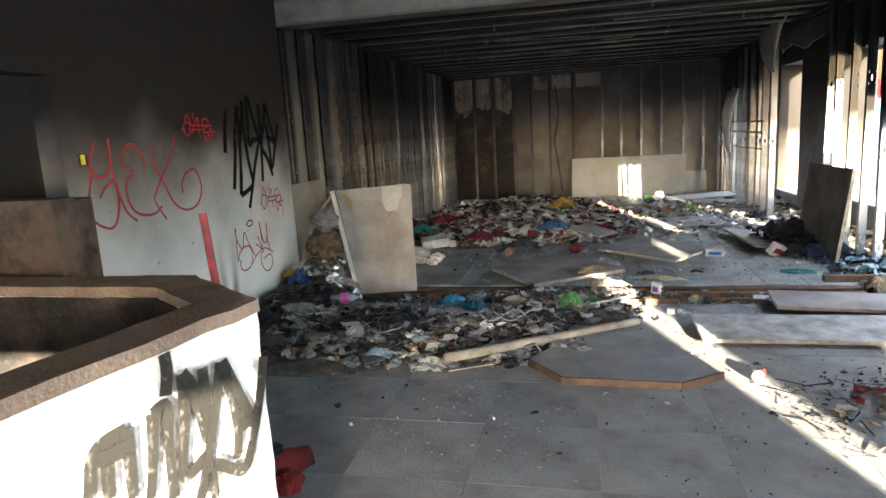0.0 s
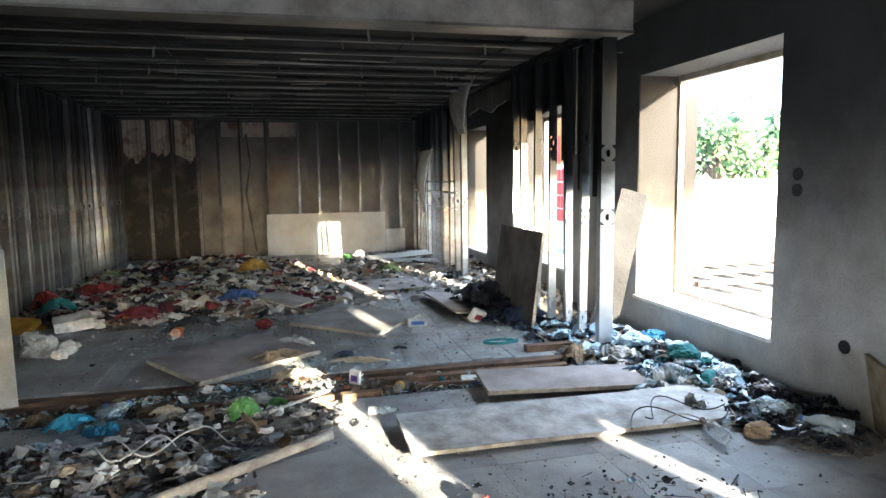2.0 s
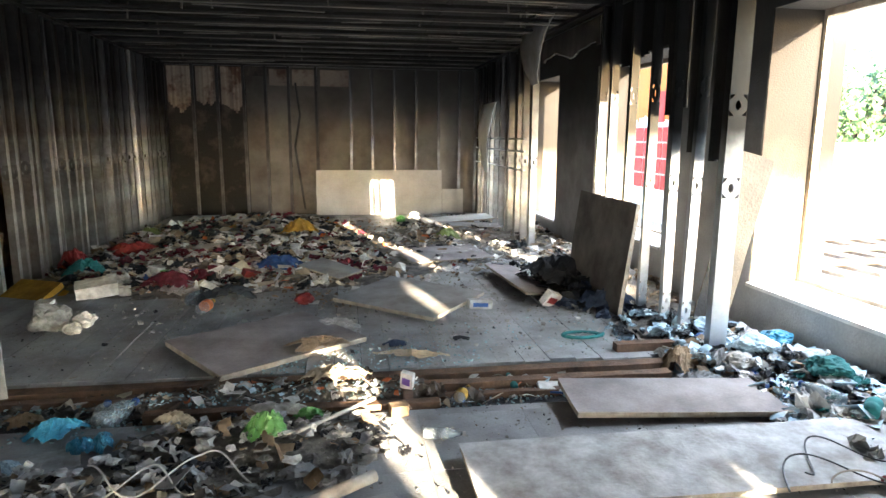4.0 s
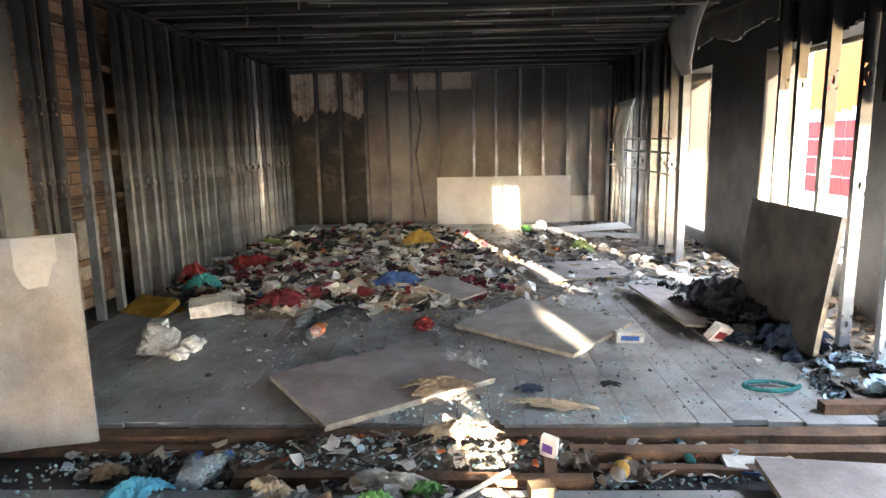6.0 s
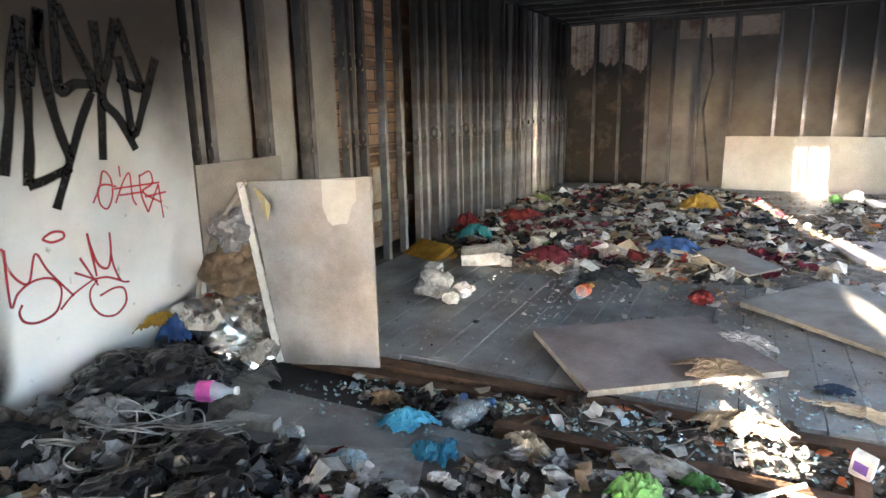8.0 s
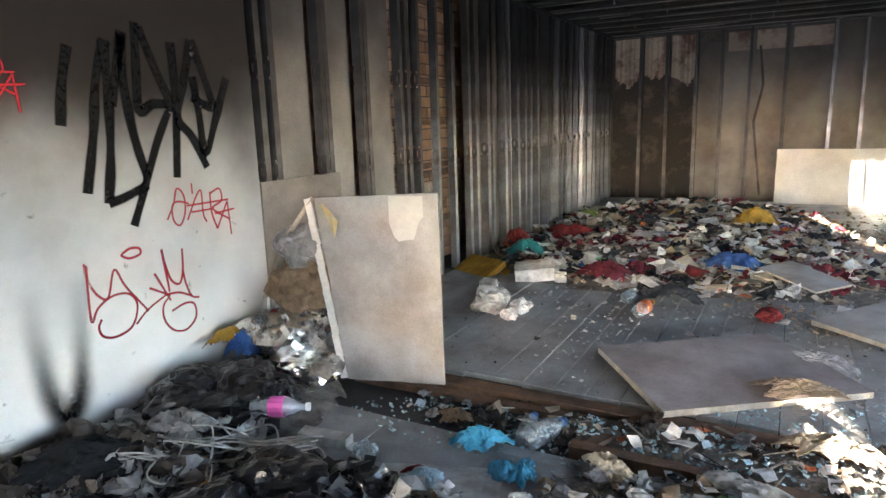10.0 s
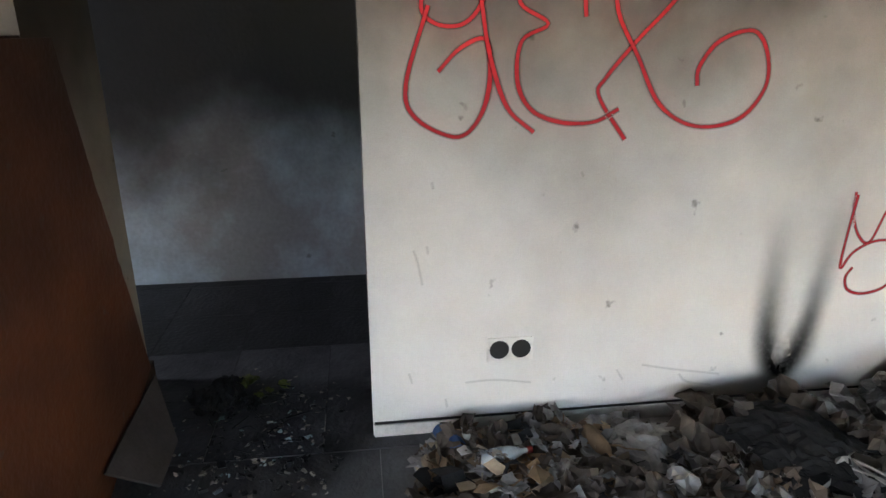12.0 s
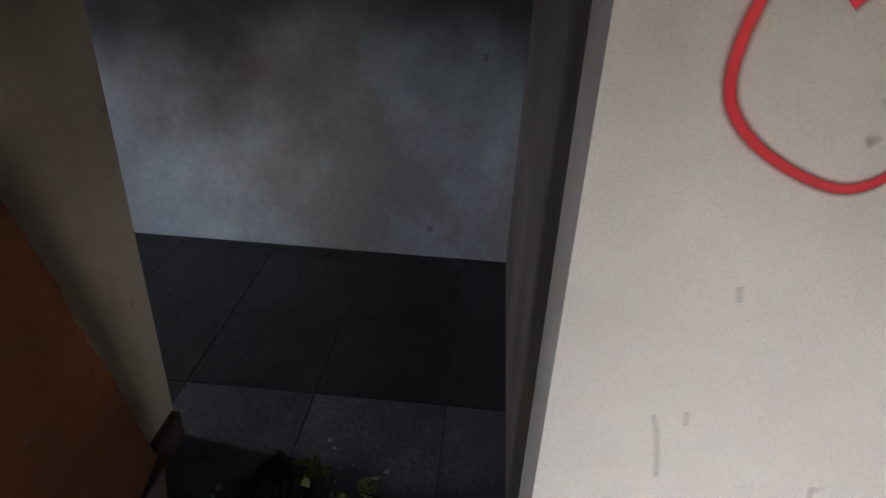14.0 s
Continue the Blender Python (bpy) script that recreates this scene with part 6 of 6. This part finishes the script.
for i, (x, y, rz, c, k) in enumerate(((3.1, 5.15, 40, M_TEAL, M_PAPER), (2.95, 5.35, 100, M_CLEAR, M_BLUER), (3.3, 5.85, 20, M_CLEAR, M_PAPER), (2.6, 4.42, 80, M_CLEAR, M_REDR), (3.2, 4.2, 130, M_CLEAR, M_BLUER))):
    bottle("plastic bottle lying under the window", x, y, rz, c, k, 0.045, 0.26)
# cables
for k, (x, y, L, mm, nm, lb) in enumerate(((-2.0, 4.95, 0.9, M_PAPER, "white_cable", "loose white electric cables on rubbish"), (-1.9, 4.8, 0.8, M_PAPER, "white_cable", "loose white electric cables on rubbish"), (-2.05, 5.05, 0.7, M_PAPER, "white_cable", "loose white electric cables on rubbish"), (-1.7, 4.55, 0.6, M_PAPER, "white_cable", "loose white electric cables on rubbish"), (-2.1, 4.9, 0.8, M_PAPER, "white_cable", "loose white electric cables on rubbish"), (-1.8, 4.7, 0.7, M_PAPER, "white_cable", "loose white electric cables on rubbish"), (-0.5, 4.95, 0.7, M_PAPER, "white_cable", "loose white electric cables on rubbish"), (-0.6, 4.85, 0.5, M_PAPER, "white_cable", "loose white electric cables on rubbish"),
                                           (2.55, 4.75, 0.6, M_BLACKR, "black_cable", "loop of black cable over the pale board"), (2.45, 4.6, 0.7, M_BLACKR, "black_cable", "loop of black cable over the pale board"), (2.6, 4.5, 0.5, M_PALE, "black_cable", "loop of pale cable beside the board"))):
    bm = bmesh.new()
    pts = []
    for i in range(43):
        u = i / 42 - 0.5
        px, py = x + L * u, y + 0.22 * L * math.sin(u * 7 + k) + 0.03 * math.sin(u * 11 + 2 * k)
        pts.append((px, py, max(ground_z(px, py), 0.062 if nm == "black_cable" else 0) + (0.02 if nm == "black_cable" else 0.06) + 0.02 * math.sin(u * 11 + k)))
    tube(bm, pts, 0.0045, 6)
    tagged(part(nm, bm, mm, smooth=True), lb, "cable", "loose cables")
bm = bmesh.new()
tube(bm, [(0.02, 5.28, 0.10), (0.42, 5.75, 0.05)], 0.011, 6)
tagged(part("white_rod", bm, M_PAPER), "thin white rod lying over rubbish", "rod")
for x, y in ((-2.2, 4.85), (-1.98, 4.72)):
    bag_thing("yellow_toy", "small bright yellow plastic piece on rubbish", "plastic piece", M_YEL, x, y, 0.055, 0.7, int(90 - x * 10))
# by the entrance
shoe = thing("red_trainer", "worn red and black padded shoe beside the counter", "shoe", pose(-1.42, 2.56, 0.0, 0, 0, 70))
bm = bmesh.new()
rings = []
for i in range(11):
    k = i / 10
    w = 0.052 * (0.55 + 0.9 * math.sin(3.0 * min(1, k * 0.9 + 0.1)) ** 0.7)
    h = 0.16 - 0.075 * k - 0.05 * max(0, k - 0.7)
    rings.append([bm.verts.new((0.30 * (k - 0.5), w * math.cos(a), 0.02 + h * max(0, math.sin(a)) * (0.92 + 0.1 * noise.noise((k * 9, a, 0))))) for a in (3.1416 * j / 8 for j in range(9))])
for p, q in zip(rings, rings[1:]):
    for j in range(8):
        bm.faces.new((p[j], p[j + 1], q[j + 1], q[j]))
bm.faces.new(rings[0])
bm.faces.new(rings[-1][::-1])
part("upper", bm, M_REDR, shoe, "scuffed red upper", smooth=True)
boxes("sole", M_BLACKR, [(-0.155, 0.15, -0.056, 0.056, 0.0, 0.024)], shoe, "black rubber sole", bev=0.01)
boxes("tongue", M_BLACKR, [(-0.13, -0.02, -0.03, 0.03, 0.13, 0.185)], shoe, "black padded opening", bev=0.012)
bag_thing("red_glove", "crumpled red and black glove by the counter", "glove", M_REDR, -1.36, 2.44, 0.085, 0.7, 98)
bottle("crushed red and white can on the floor", 1.02, 3.95, 60, M_PAPER, M_REDR, 0.033, 0.12, M_REDR)
carton("wrapper", "creased white paper wrapper on the floor", "wrapper", 1.05, 2.55, pose(0, 0, 0, 4, 0, -35), 0.14, 0.08, 0.015, M_PAPER)
rag_thing("paper_scrap", "flat white paper scrap on the floor", "paper", M_PAPER, 1.35, 3.55, 0.12, 0.07, 0.01, 95)
rag_thing("dry_leaves", "curled dry brown leaves on the floor", "leaves", M_BRCARD, 2.0, 3.5, 0.2, 0.15, 0.09, 96)
rag_thing("corridor_rag", "dark greenish rag on the corridor floor", "rag", M_DARK, -3.32, 2.6, 0.3, 0.2, 0.06, 97, z=0.01)
for i, (dx, dy, s, mm) in enumerate(((-0.02, 4.32, 0.09, M_PAPER), (-1.05, 4.05, 0.1, M_PAPER), (-1.45, 4.1, 0.12, M_PALEBL), (-0.6, 4.15, 0.08, M_PAPER), (-1.0, 4.45, 0.08, M_PAPER), (-0.35, 4.6, 0.09, M_PAPER))):
    rag_thing("paper_scrap", "crumpled pale paper scrap on rubbish", "paper", mm, dx, dy, s * 2.2, s * 1.6, 0.06, 100 + i)

# more single pieces
for i, (x, y, rz, c, k, lb) in enumerate(((-2.82, 3.45, 30, M_BLUER, M_PAPER, "dusty blue bottle by the skirting"), (-2.7, 3.6, 100, M_CLEAR, M_REDR, "dusty clear bottle in the leaf litter"), (-2.75, 3.95, 10, M_BRCARD, M_PAPER, "dusty brown bottle in the leaf litter"), (-2.2, 4.4, 60, M_CLEAR, M_PAPER, "dusty clear bottle on grey rags"), (-1.2, 4.4, 20, M_CLEAR, M_BLUER, "dusty clear bottle on grey rags"))):
    bottle(lb, x, y, rz, c, k, 0.028, 0.17)
carton("wood_slat", "short pale splintered slat on rubbish", "slat", -1.95, 4.75, pose(0, 0, 0, 0, 4, 35), 0.3, 0.09, 0.02, M_PALE)
carton("tetra_pack", "crushed red carton in the heap", "carton", -0.7, 9.0, pose(0, 0, 0, 10, 20, 30), 0.2, 0.1, 0.07, M_REDR)
carton("tetra_pack", "crushed white carton in the heap", "carton", -1.7, 9.3, pose(0, 0, 0, 10, 8, 70), 0.24, 0.12, 0.08, M_PAPER, M_GREEN)
carton("tetra_pack", "crushed white carton in the heap", "carton", -0.2, 10.2, pose(0, 0, 0, 5, 12, 10), 0.26, 0.12, 0.06, M_PAPER, M_REDR)
board("fallen_board", "flat tan card lying on the heap", pose(-1.3, 10.6, 0.13, 4, 3, 30), 0.5, 0.3, 0.015, M_LEAN)
board("fallen_board", "flat dark board lying on the heap", pose(-0.6, 12.6, 0.12, 3, 2, -10), 0.9, 0.6, 0.015, M_PANEL)
bottle("clear water bottle lying beside the turquoise bag", -1.08, 5.86, 100, M_CLEAR, M_BLUER, 0.05, 0.26)
bag_thing("grey_jar", "small round translucent jar on the floor", "jar", M_CLEAR, -1.63, 5.27, 0.06, 1.0, 111)
rag_thing("printed_wrapper", "creased red and blue printed wrapper", "wrapper", M_PALEBL, -1.30, 5.22, 0.22, 0.16, 0.05, 112, 20)
rag_thing("printed_wrapper", "creased red printed wrapper strip", "wrapper", M_REDR, -1.36, 5.26, 0.16, 0.05, 0.05, 113, 30)
rag_thing("turquoise_cloth", "twisted turquoise plastic strip", "plastic bag", M_CYAN, -0.94, 5.46, 0.12, 0.24, 0.07, 114, 15)
rag_thing("brown_scrap", "brown crushed cloth beside the bag", "cloth", M_BRCARD, -1.48, 5.86, 0.28, 0.14, 0.08, 115)
rag_thing("torn_wallpaper", "torn brown and white printed paper", "paper", M_TAN, -0.62, 5.62, 0.34, 0.16, 0.09, 116, -35)
for i, (x, y, s0) in enumerate(((-2.68, 5.28, 0.19), (-2.48, 5.42, 0.17), (-2.27, 5.40, 0.12))):
    bag_thing("bin_bag", "glossy black bin bag against the tagged wall", "bin bag", M_BLACKR, x, y, s0, 0.75, 120 + i, z=0.06)
for k in range(9):
    bm = bmesh.new()
    pts = []
    for i in range(31):
        u = i / 30
        px, py = -2.48 + 0.62 * u + 0.03 * math.sin(5 * u + k), 4.55 + 0.055 * k + (0.62 - 0.05 * k) * u + 0.05 * math.sin(6 * u + 1.7 * k)
        pts.append((px, py, ground_z(px, py) + 0.07 + 0.02 * math.sin(7 * u + k)))
    tube(bm, pts, 0.0045, 5)
    tagged(part("white_cable", bm, M_PAPER, smooth=True), "loose white electric cables on rubbish", "cable", "loose cables")
